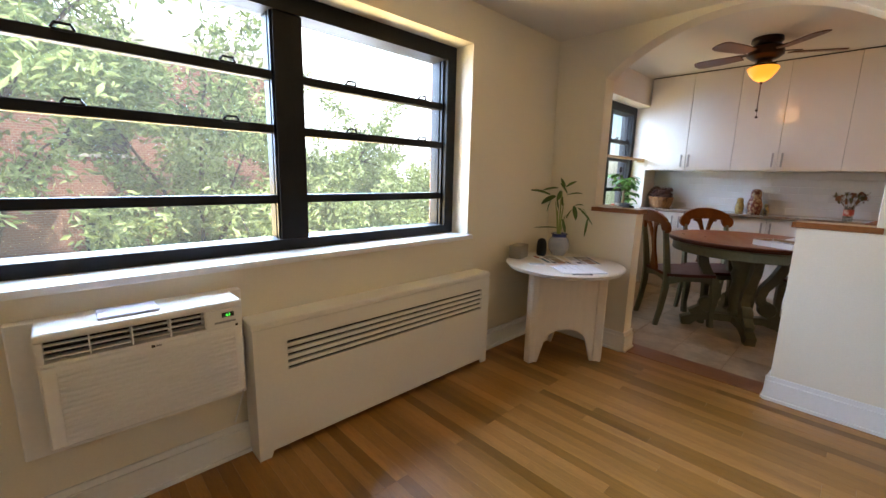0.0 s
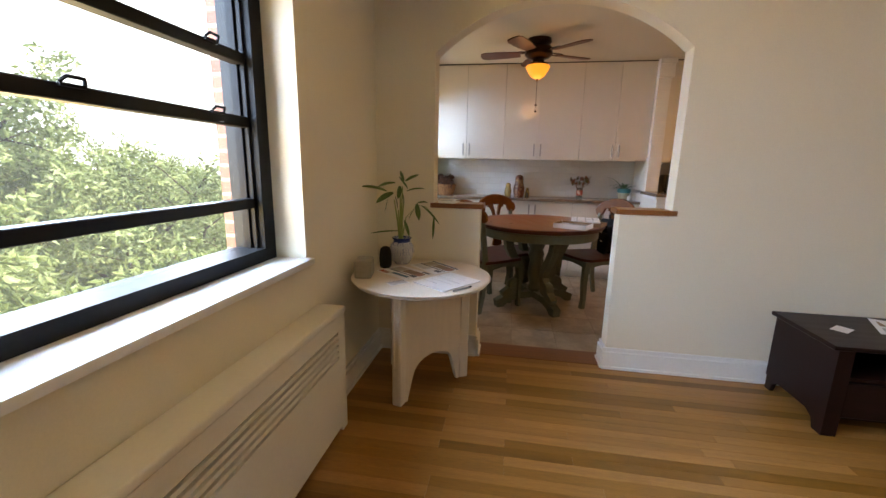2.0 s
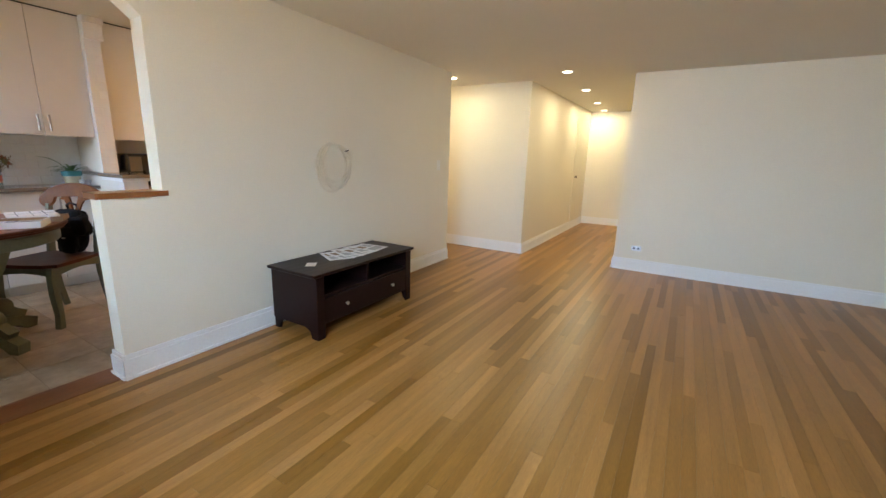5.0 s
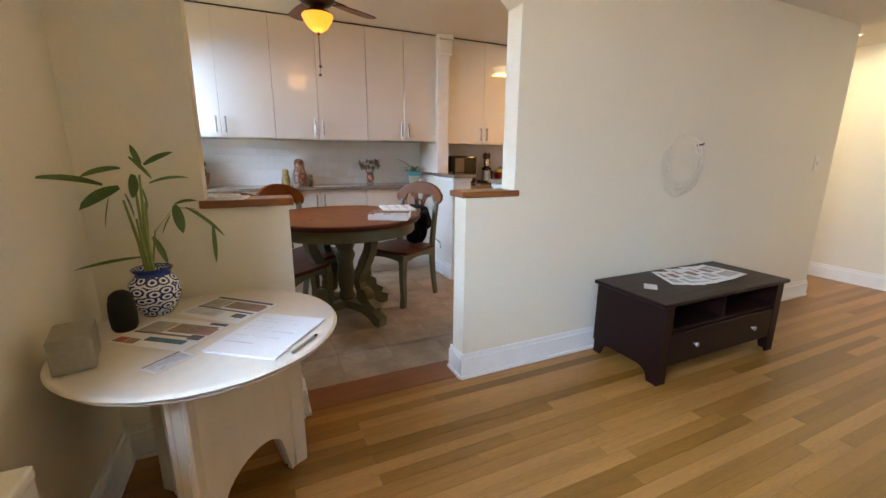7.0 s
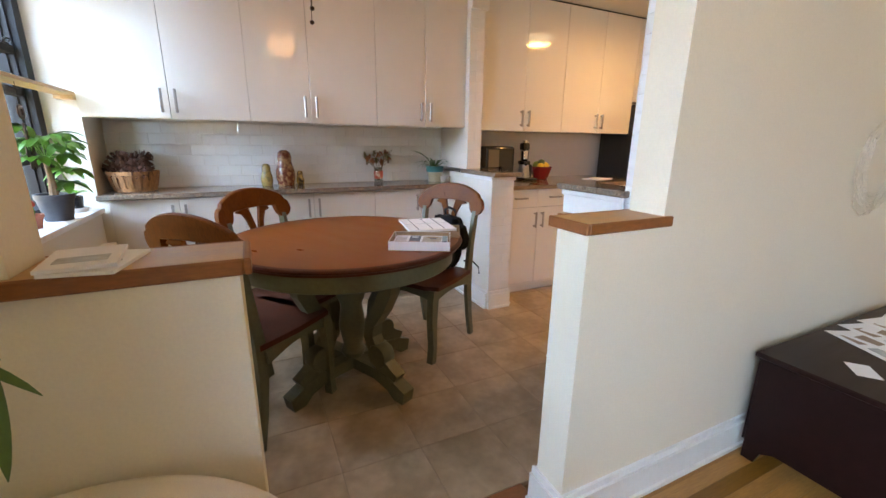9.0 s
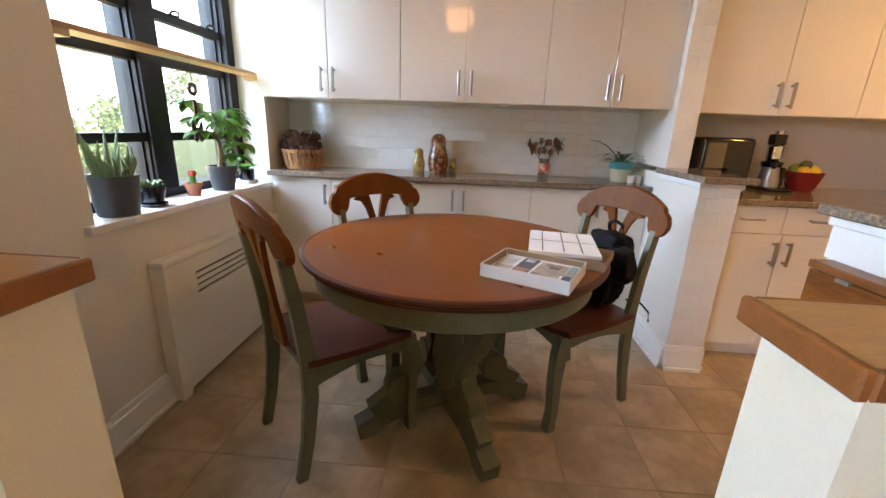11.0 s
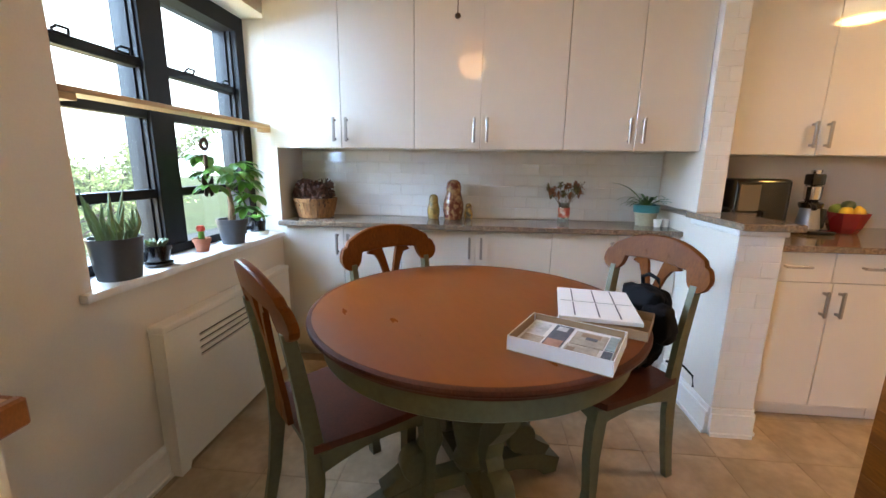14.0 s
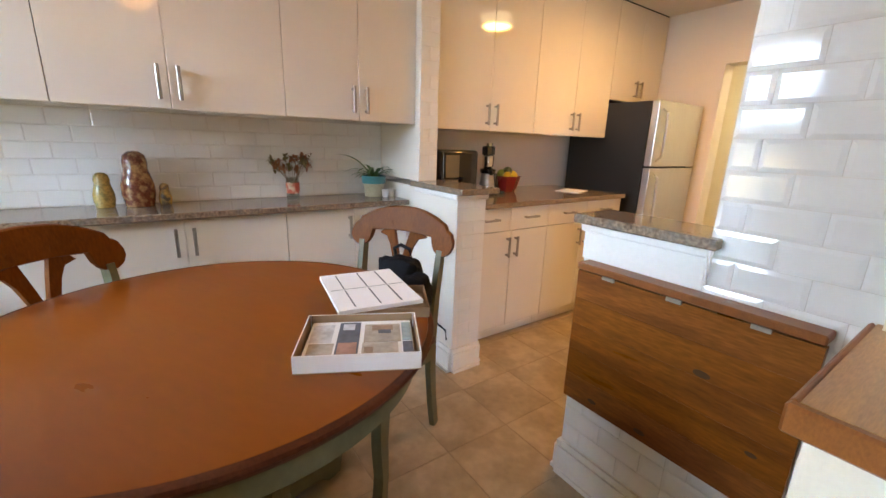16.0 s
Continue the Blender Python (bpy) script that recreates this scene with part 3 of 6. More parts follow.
# half wall with a tiled column at the end of the dining counter
wall("half_wall_kitchen", [(4.69, 5.55, -0.435, -0.247, 0, 1.004)], M_WALLK, "white half wall at the end of the dining counter")
wall("column_kitchen", [(5.075, 5.55, -0.372, -0.249, 1.036, 2.35)], M_WALLK, "slim tiled column above the half wall")
solid("column_capital", box(box(bmesh.new(), 5.045, 5.114, -0.39, -0.247, 2.17, 2.30, bevel=0.004), 5.035, 5.114, -0.40, -0.246, 2.302, 2.349, bevel=0.004), M_TRIM, "white moulded block at the column top", "trim", "structure")
solid("half_wall_ledge", B(4.615, 5.12, -0.465, -0.215, 1.006, 1.036, bevel=0.004), M_GRANITE, "granite ledge on the half wall", "ledge", "structure")
baseboard("baseboard_half_wall_kitchen", [(4.69 - e, 4.69, -0.435, -0.247, -1, 0), (4.69, 5.19, -0.247, -0.247 + e, 0, 1), (4.69, 4.84, -0.435 - e, -0.435, 0, -1)])

# peninsula: tall tiled wall, lower wall with granite, folding table
wall("peninsula_wall", [(AX1, 3.515, -0.34, -0.205, 0, 2.35), (3.515, 3.89, -0.34, -0.205, 0, 1.004)], M_WALLK, "white tiled peninsula wall with a lower end")
solid("peninsula_ledge", B(3.485, 3.925, -0.375, -0.165, 1.006, 1.036, bevel=0.004), M_GRANITE, "speckled granite ledge on the peninsula", "ledge", "structure")
baseboard("baseboard_peninsula", [(AX1 + 0.02, 3.89, -0.205, -0.205 + e, 0, 1), (3.89, 3.89 + e, -0.34, -0.19, 1, 0)])
M_PINE = material("knotty_acacia_boards", (0.25, 0.080, 0.009), 0.30, spec=0.22, vary=0.30, scale=3.2, fine=30, stretch=(0.9, 1, 6), bump=0.015, rnd=0.16, rnd_sat=0.06, second=(0.14, 0.040, 0.006))
M_KNOT = material("dark_wood_knot", (0.06, 0.02, 0.006), 0.5)
fold = thing("folding_wall_table", "folded-down acacia wood drop-leaf table hung on the tiled wall", "table", pose(3.55, -0.155, 0.38))
part("ledge", B(-0.315, 0.315, -0.045, 0.02, 0.482, 0.505, bevel=0.004), M_CAPEDGE, fold, "fixed red-brown wooden ledge")
for k in range(5):
    part("board", B(-0.315, 0.315, -0.012, 0.010, 0.002 + k * 0.0948, 0.0966 + k * 0.0948, bevel=0.0006), M_PINE, fold)
for x, z, r in ((-0.10, 0.30, 0.013), (0.20, 0.035, 0.010), (0.03, 0.03, 0.011), (-0.24, 0.15, 0.008)):
    part("knot", lathe(bmesh.new(), [(0, 0.0106), (r * 0.6, 0.0105), (r, 0.0102), (r, 0.006)], 12, m=pose(x, 0, z, -90, 0, 0) @ Matrix.Diagonal((1.7, 0.8, 1, 1))), M_KNOT, fold, "dark knot in the wood")
for x in (-0.2, 0.0, 0.2):
    part("hinge", B(x - 0.02, x + 0.02, 0.0105, 0.0185, 0.470, 0.4815), M_STEEL, fold, "small steel hinge")

bm = bmesh.new()
box(bm, 3.512, 3.894, -0.205, -0.198, 0.886, 1.004), box(bm, 3.503, 3.902, -0.1979, -0.188, 0.978, 1.0045, bevel=0.004)
box(bm, 3.8905, 3.897, -0.34, -0.2052, 0.886, 1.004), box(bm, 3.8972, 3.906, -0.345, -0.188, 0.978, 1.0045, bevel=0.004)
solid("trim_peninsula", bm, M_TRIM, "white moulded trim below the granite ledge", "trim", "structure")
bm = box(box(bmesh.new(), 4.678, 4.6888, -0.447, -0.235, 0.975, 1.0045, bevel=0.004), 4.6892, 5.10, -0.2465, -0.236, 0.975, 1.0045, bevel=0.004)
solid("trim_half_wall", bm, M_TRIM, "white moulded trim below the half wall ledge", "trim", "structure")
solid("ledge_bracket", tube(bmesh.new(), [(3.50, -0.185, 1.004), (3.50, -0.178, 0.985), (3.503, -0.185, 0.95), (3.507, -0.194, 0.905)], 0.006, 8), M_TRIM, "small white curved bracket under the granite ledge", "bracket", smooth=True)

# refrigerator
M_FBLACK = material("black_textured_steel", (0.010, 0.010, 0.010), 0.45, vary=0.1, fine=200, bump=0.1)
fr = thing("refrigerator", "stainless steel top-freezer refrigerator with black sides", "refrigerator", pose(5.1, -2.37, 0.0))
part("body", B(-0.34, 0.36, -0.335, 0.335, 0.03, 1.60), M_FBLACK, fr, "black side panels")
for z0, z1 in ((0.06, 1.12), (1.13, 1.605)):
    d = part("door", B(-0.40, -0.343, -0.335, 0.335, z0, z1, bevel=0.008, seg=2), M_STEEL, fr, "brushed stainless steel")
    zz = (z1 - 0.5, z1 - 0.04) if z1 < 1.2 else (z0 + 0.04, z1 - 0.06)
    part("handle", tube(bmesh.new(), [(-0.40, 0.28, zz[0]), (-0.44, 0.28, zz[0] + 0.03), (-0.445, 0.28, (zz[0] + zz[1]) / 2), (-0.44, 0.28, zz[1] - 0.03), (-0.40, 0.28, zz[1])], 0.011, 8), M_STEEL, d, "curved steel handle", smooth=True)
for y in (-0.28, 0.28):
    for x in (-0.28, 0.28):
        part("foot", lathe(bmesh.new(), [(0, 0), (0.02, 0), (0.02, 0.03), (0, 0.03)], 10, (x, y, 0)), M_DARK, fr)

# ---- radiator covers ----
def radiator_cover(name, label, x0, x1, yf, yw, h, sx0, sx1, sz):
    rc = thing(name, label, "radiator cover", pose((x0 + x1) / 2, yw, 0))
    c = (x0 + x1) / 2
    L, f = x0 - c, yf - yw
    W = x1 - c
    zs = [0.03]
    for z in sz:
        zs += [z - 0.0065, z + 0.0065]
    zs.append(h - 0.03)
    bands = list(zip(zs[0::2], zs[1::2]))
    bm = slab(bmesh.new(), [(L, 0.001), (L + 0.05, 0.001), (L + 0.06, 0.03), (W - 0.06, 0.03), (W - 0.05, 0.001), (W, 0.001), (W, bands[0][1]), (L, bands[0][1])], "y", f, f + 0.012)
    part("front_panel", bm, M_RAD, rc, "cream enamel front")
    part("front_panel", B(L, W, f, f + 0.012, bands[-1][0], bands[-1][1]), M_RAD, rc, "cream enamel front")
    for xa, xb in ((L, sx0 - c), (sx1 - c, W)):
        part("front_panel", B(xa, xb, f, f + 0.012, bands[0][1] + 0.0002, bands[-1][0] - 0.0002), M_RAD, rc)
    for za, zb in bands[1:-1]:
        part("slat", B(sx0 - c + 0.0002, sx1 - c - 0.0002, f, f + 0.012, za, zb), M_RAD, rc)
    for xa, xb in ((L, L + 0.012), (W - 0.012, W)):
        part("side_panel", B(xa, xb, f + 0.0125, -0.003, 0.001, h - 0.03), M_RAD, rc)
    part("top_panel", B(L - 0.004, W + 0.004, f - 0.004, -0.002, h - 0.029, h, bevel=0.008, seg=3), M_RAD, rc, smooth=True)
    # solid near-black block stands in for the shade behind the slots
    part("lining", B(L + 0.014, W - 0.014, f + 0.03, -0.01, 0.04, h - 0.04), M_DARK, rc, "near-black block standing in for the shade inside")
    return rc


radiator_cover("radiator_cover", "long cream metal radiator cover below the living-room window", 0.66, 2.14, 1.892, WY, 0.62, 0.80, 2.07, [0.392 + 0.0295 * k for k in range(5)])
radiator_cover("radiator_cover", "cream metal radiator cover under the kitchen window", 4.14, 5.13, 2.055, KY, 0.648, 4.325, 4.95, [0.45 + 0.03 * k for k in range(4)])


# ---- dining table and chairs ----
DT = pose(4.20, 0.893, 0, 0, 0, 27)
table = thing("dining_table", "round cherry-topped dining table on a sage green pedestal", "table", DT)
part("edge_moulding", lathe(bmesh.new(), [(0.552, 0.746), (0.554, 0.750), (0.557, 0.757), (0.566, 0.762), (0.569, 0.770), (0.566, 0.777), (0.560, 0.7798), (0.552, 0.7801), (0.552, 0.746)], 96), M_CHERRYD, table, "dark burnished edge", smooth=True)
part("tabletop", lathe(bmesh.new(), [(0, 0.747), (0.52, 0.747), (0.551, 0.7471), (0.5515, 0.7478), (0.5515, 0.7793), (0.551, 0.7802), (0.549, 0.7804), (0.50, 0.7805), (0.2, 0.7805), (0, 0.7805)], 96), M_CHERRY, table, "worn cherry-stained round top", smooth=True)
part("apron", lathe(bmesh.new(), [(0.49, 0.744), (0.49, 0.665), (0.515, 0.665), (0.522, 0.672), (0.522, 0.735), (0.535, 0.744), (0.49, 0.744)], 96), M_GREEN, table, smooth=True)
part("pedestal", lathe(bmesh.new(), [(0, 0.12), (0.05, 0.12), (0.065, 0.16), (0.05, 0.20), (0.07, 0.30), (0.055, 0.42), (0.075, 0.48), (0.06, 0.52), (0.09, 0.60), (0.14, 0.66), (0, 0.66)], 24), M_GREEN, table, smooth=True)
for k in range(4):
    a = math.pi / 2 * k
    ca, sa = math.cos(a), math.sin(a)
    def P(r, z):
        return (r * ca, r * sa, z)
    bm = bar(bmesh.new(), [P(0.30, 0.664), P(0.285, 0.56), P(0.235, 0.46), P(0.17, 0.37), P(0.155, 0.29), P(0.20, 0.20), P(0.27, 0.135), P(0.33, 0.10)], [0.075, 0.075, 0.07, 0.065, 0.065, 0.075, 0.085, 0.08], 0.062, (-sa, ca, 0))
    leg = part("leg", bm, M_GREEN, table, "scroll-shaped pedestal leg")
    part("scroll", lathe(bmesh.new(), [(0, -0.036), (0.058, -0.036), (0.062, -0.03), (0.062, 0.03), (0.058, 0.036), (0, 0.036)], 20, m=Matrix.Translation(P(0.215, 0.20)) @ Matrix.Rotation(a, 4, "Z") @ pose(0, 0, 0, 90, 0, 0)), M_GREEN, leg, smooth=True)
    part("foot", bar(bmesh.new(), [P(0.03, 0.10), P(0.2, 0.10), P(0.30, 0.075), P(0.345, 0.045), P(0.395, 0.035)], [0.06, 0.06, 0.07, 0.085, 0.066], 0.07, (-sa, ca, 0)), M_GREEN, leg, "rounded green foot")


def dining_chair(label, m):
    ch = thing("dining_chair", label, "chair", m, group="chairs round the dining table")
    seat = [(-0.20, -0.19), (0.20, -0.19), (0.225, 0.0), (0.23, 0.2), (0.16, 0.235), (0, 0.245), (-0.16, 0.235), (-0.23, 0.2), (-0.225, 0.0)]
    bm = slab(bmesh.new(), seat, "z", 0.438, 0.462)
    part("seat", bm, M_CHERRYD, ch, "dark cherry-stained wooden seat")
    for a, b in (((-0.19, -0.17), (0.19, -0.17)), ((-0.20, -0.17), (-0.20, 0.20)), ((0.20, -0.17), (0.20, 0.20))):
        d = (Vector((*b, 0)) - Vector((*a, 0))).normalized()
        n = 8
        pts = [(a[0] + (b[0] - a[0]) * i / n, a[1] + (b[1] - a[1]) * i / n, 0.405 + 0.014 * math.sin(math.pi * i / n)) for i in range(n + 1)]
        part("seat_rail", bar(bmesh.new(), pts, [0.064 - 0.026 * math.sin(math.pi * i / n) for i in range(n + 1)], 0.022, Vector((0, 0, 1)).cross(d)), M_GREEN, ch)
    pts = [(x, 0.205, 0.405 + 0.012 * (1 - abs(x) / 0.19)) for x in (-0.19, -0.1, 0, 0.1, 0.19)]
    part("seat_rail", bar(bmesh.new(), pts, [0.065, 0.045, 0.042, 0.045, 0.065], 0.022, (0, 1, 0)), M_GREEN, ch)
    for x in (-0.2, 0.2):
        bm = bar(bmesh.new(), [(x, 0.205, 0.437), (x, 0.215, 0.36), (x, 0.222, 0.25), (x, 0.215, 0.1), (x, 0.225, 0.0)], [0.05, 0.056, 0.046, 0.034, 0.04], 0.04, (1, 0, 0))
        part("leg", bm, M_GREEN, ch, "sage green front leg")
    for x in (-0.185, 0.185):
        s = 1 if x > 0 else -1
        bm = bar(bmesh.new(), [(x, -0.235, 0.0), (x, -0.205, 0.15), (x, -0.185, 0.32), (x, -0.185, 0.46), (x * 1.0, -0.206, 0.62), (x * 1.02, -0.226, 0.74), (x * 1.03, -0.2415, 0.825)], [0.036, 0.042, 0.05, 0.052, 0.045, 0.04, 0.036], 0.025, (1, 0, 0))
        part("leg", bm, M_GREEN, ch, "sage green back post")

    def back(u, z):
        return Vector((u, -0.188 - 0.062 * max(0.0, (z - 0.46) / 0.45) ** 1.5 - 0.02 * math.cos(u / 0.24 * 1.5), z))
    # crest with rolled ends, its outline kept as upper and lower edge
    us = [-0.246 + 0.492 * i / 48 for i in range(49)]
    bm = bmesh.new()
    rings = []
    for u in us:
        w = abs(u)
        top = 0.985 - 0.085 * (w / 0.246) ** 2.2
        if w > 0.206:
            top = min(top, 0.868 + math.sqrt(max(0.0, 0.040 ** 2 - (w - 0.206) ** 2)))
        low = 0.872 + 0.010 * math.cos(w / 0.15 * 1.5)
        if w > 0.151:
            low = min(low, 0.850 - math.sqrt(max(0.0, 0.048 ** 2 - (w - 0.199) ** 2)))
        low = min(low, top - 0.006)
        ring = []
        for z, dy in ((low, 0.008), (low + 0.004, 0.014), (top - 0.004, 0.014), (top, 0.008), (top, -0.008), (top - 0.004, -0.014), (low + 0.004, -0.014), (low, -0.008)):
            ring.append(bm.verts.new(back(u, z) + Vector((0, dy, 0))))
        rings.append(ring)
    for a, b in zip(rings, rings[1:]):
        for k in range(8):
            bm.faces.new((a[k], a[(k + 1) % 8], b[(k + 1) % 8], b[k]))
    bm.faces.new(rings[0]), bm.faces.new(list(reversed(rings[-1])))
    part("crest_rail", bm, M_CHAIRW, ch, "cherry-stained crest with rounded ends")
    for s in (-1, 1):
        path = [back(s * 0.082, 0.892), back(s * 0.056, 0.865), back(s * 0.040, 0.825), back(s * 0.026, 0.775), back(s * 0.014, 0.73), back(s * 0.012, 0.62), back(s * 0.024, 0.53), back(s * 0.032, 0.462)]
        part("splat", bar(bmesh.new(), path, [0.085, 0.046, 0.034, 0.030, 0.030, 0.026, 0.046, 0.06], 0.018, (0, 1, 0)), M_CHAIRW, ch, "pierced cherry splat")
    return ch


dining_chair("cherry and sage green dining chair pulled beside the table", pose(4.083, 1.338, 0, 0, 0, -135.5))
dining_chair("cherry and sage green dining chair tucked behind the table", pose(4.46, 1.13, 0, 0, 0, 133))
dining_chair("cherry and sage green dining chair holding a dark backpack", pose(4.425, 0.367, 0, 0, 0, 30))

# ---- ceiling fan ----
M_AMBER = glow("lit_amber_glass", (1.0, 0.34, 0.025), 0.85, (0.30, 0.10, 0.01))
M_BRONZE = material("dark_bronze", (0.05, 0.028, 0.018), 0.3, metal=0.9, vary=0.15)
M_BLADE = material("walnut_fan_blade", (0.10, 0.034, 0.016), 0.4, vary=0.25, scale=4, fine=40, stretch=(2, 14, 1))
FANX, FANY = 4.31, 0.98
fan = thing("ceiling_fan", "bronze ceiling fan with walnut blades and a lit amber bowl", "ceiling fan", pose(FANX, FANY, KIT_H - 0.3))
part("housing", lathe(bmesh.new(), [(0, 0.299), (0.10, 0.299), (0.105, 0.27), (0.085, 0.25), (0.115, 0.225), (0.12, 0.17), (0.09, 0.145), (0.05, 0.13), (0.05, 0.11), (0.085, 0.10), (0.085, 0.085), (0, 0.085)], 32), M_BRONZE, fan, smooth=True)
part("bowl", lathe(bmesh.new(), [(0.098, 0.084), (0.105, 0.075), (0.09, 0.04), (0.062, 0.0), (0.03, -0.022), (0.0, -0.026)], 32), M_AMBER, fan, "lit amber glass bowl", smooth=True)
part("finial", lathe(bmesh.new(), [(0, -0.048), (0.008, -0.044), (0.011, -0.035), (0.007, -0.026), (0, -0.0255)], 12), M_BRONZE, fan, smooth=True)
for k in range(5):
    m = pose(0, 0, 0.185, 0, 0, 72 * k - 62)
    bl = [(0.16, -0.045), (0.30, -0.062), (0.46, -0.066), (0.50, -0.05), (0.515, 0.0), (0.50, 0.05), (0.46, 0.066), (0.30, 0.062), (0.16, 0.045)]
    bm = slab(bmesh.new(), bl, "z", -0.004, 0.004)
    bmesh.ops.transform(bm, matrix=m @ pose(0, 0, 0, 10, 0, 0), verts=bm.verts)
    b = part("blade", bm, M_BLADE, fan)
    bm = bar(bmesh.new(), [(0.10, 0, 0.012), (0.15, 0, 0.014), (0.23, 0, 0.012)], [0.03, 0.045, 0.05], 0.006, (0, 0, 1))
    bmesh.ops.transform(bm, matrix=m @ pose(0, 0, 0, 10, 0, 0), verts=bm.verts)
    part("blade_iron", bm, M_BRONZE, b)
for x, zb in ((-0.015, -0.235), (0.012, -0.285)):
    c = part("pull_chain", tube(bmesh.new(), [(x, 0, -0.02), (x, 0, zb)], 0.0018, 5), M_BRONZE, fan)
    part("knob", lathe(bmesh.new(), [(0, -0.011), (0.009, -0.006), (0.011, 0), (0.009, 0.006), (0, 0.011)], 12, (x, 0, zb - 0.01)), M_BRONZE, c, smooth=True)
lamp = new("fan_lamp", bpy.data.lights.new("fan_lamp", "POINT"))
lamp.data.energy, lamp.data.color, lamp.data.shadow_soft_size = 1.8, (1.0, 0.50, 0.17), 0.10
lamp.location = (FANX, FANY, KIT_H - 0.38)

# ---- recessed and flush ceiling lights ----
M_LED = glow("lit_recessed_lens", (1.0, 0.90, 0.72), 6.0)
# the last one, at x 4.25, is unseen and added to brighten the corridor
for x, y, z in ((1.80, -3.46, LIV_H), (1.87, -4.75, LIV_H), (1.97, -6.1, LIV_H), (2.04, -7.15, LIV_H), (3.18, -3.29, LIV_H), (4.25, -3.32, LIV_H)):
    rl = thing("recessed_light", "lit round recessed ceiling light with a white rim", "ceiling light", pose(x, y, z), group="recessed hallway lights")
    part("rim", lathe(bmesh.new(), [(0.052, -0.001), (0.068, -0.001), (0.07, -0.006), (0.052, -0.008), (0.052, -0.001)], 28), M_TRIM, rl)
    part("lens", lathe(bmesh.new(), [(0, -0.0045), (0.051, -0.0045), (0.051, -0.0015), (0, -0.0015)], 28), M_LED, rl, "lit warm white lens")
    lp = area_lamp("recessed_lamp", (x, y, z - 0.012), (x, y, 0), 0.1, 0.1, 4.4, (1.0, 0.84, 0.54))
    lp.data.shape = "DISK"
fl = thing("flush_ceiling_light", "lit flush dome light on the kitchen ceiling", "ceiling light", pose(4.2, -1.6, KIT_H))
part("base", lathe(bmesh.new(), [(0, -0.001), (0.15, -0.001), (0.15, -0.02), (0, -0.02)], 32), M_TRIM, fl)
part("dome", lathe(bmesh.new(), [(0.14, -0.021), (0.13, -0.05), (0.09, -0.075), (0.0, -0.085)], 32), glow("lit_opal_dome", (1.0, 0.80, 0.50), 3.0), fl, "lit opal glass", smooth=True)
lk = area_lamp("flush_lamp", (4.2, -1.6, KIT_H - 0.10), (4.2, -1.6, 0), 0.24, 0.24, 9.5, (1.0, 0.50, 0.12))
lk.data.shape = "DISK"

# ---- living room: coffee table against the wall ----
tv = thing("tv_stand", "dark espresso wooden media stand with two drawers knobs and open shelf", "tv stand", pose(2.735, -0.95, 0) @ Matrix.Diagonal((1, 1.022, 1, 1)))
tv["label"] = "dark espresso wood media stand with open cubbies and a drawer"
part("top", B(-0.245, 0.24, -0.555, 0.555, 0.452, 0.474, bevel=0.004), M_ESPRESSO, tv)
for y0, y1 in ((-0.525, -0.503), (0.503, 0.525)):
    bm = slab(bmesh.new(), [(-0.215, 0), (-0.165, 0), (-0.15, 0.05), (-0.10, 0.075), (0.12, 0.075), (0.165, 0.05), (0.18, 0), (0.225, 0), (0.225, 0.451), (-0.215, 0.451)], "y", y0, y1)
    part("side_panel", bm, M_ESPRESSO, tv)
for y0, y1 in ((-0.5255, -0.46), (0.46, 0.5255)):
    part("leg", B(-0.2295, -0.2155, y0, y1, 0.0, 0.451), M_ESPRESSO, tv)
part("shelf", B(-0.21, 0.22, -0.502, 0.502, 0.29, 0.306), M_ESPRESSO, tv)
part("divider", B(-0.205, 0.22, -0.009, 0.009, 0.3065, 0.451), M_ESPRESSO, tv)
part("back_panel", B(0.2255, 0.235, -0.525, 0.525, 0.08, 0.451), M_ESPRESSO, tv)
part("bottom_panel", B(-0.205, 0.225, -0.502, 0.502, 0.085, 0.10), M_ESPRESSO, tv)
dr = part("drawer", B(-0.228, -0.21, -0.458, 0.458, 0.105, 0.286, bevel=0.003), M_ESPRESSO, tv)
for y in (-0.26, 0.26):
    part("knob", lathe(bmesh.new(), [(0, 0.026), (0.012, 0.024), (0.014, 0.018), (0.006, 0.01), (0.006, 0.0)], 14, m=pose(-0.228, y, 0.2, 0, -90, 0)), M_STEEL, dr, "small steel knob", smooth=True)

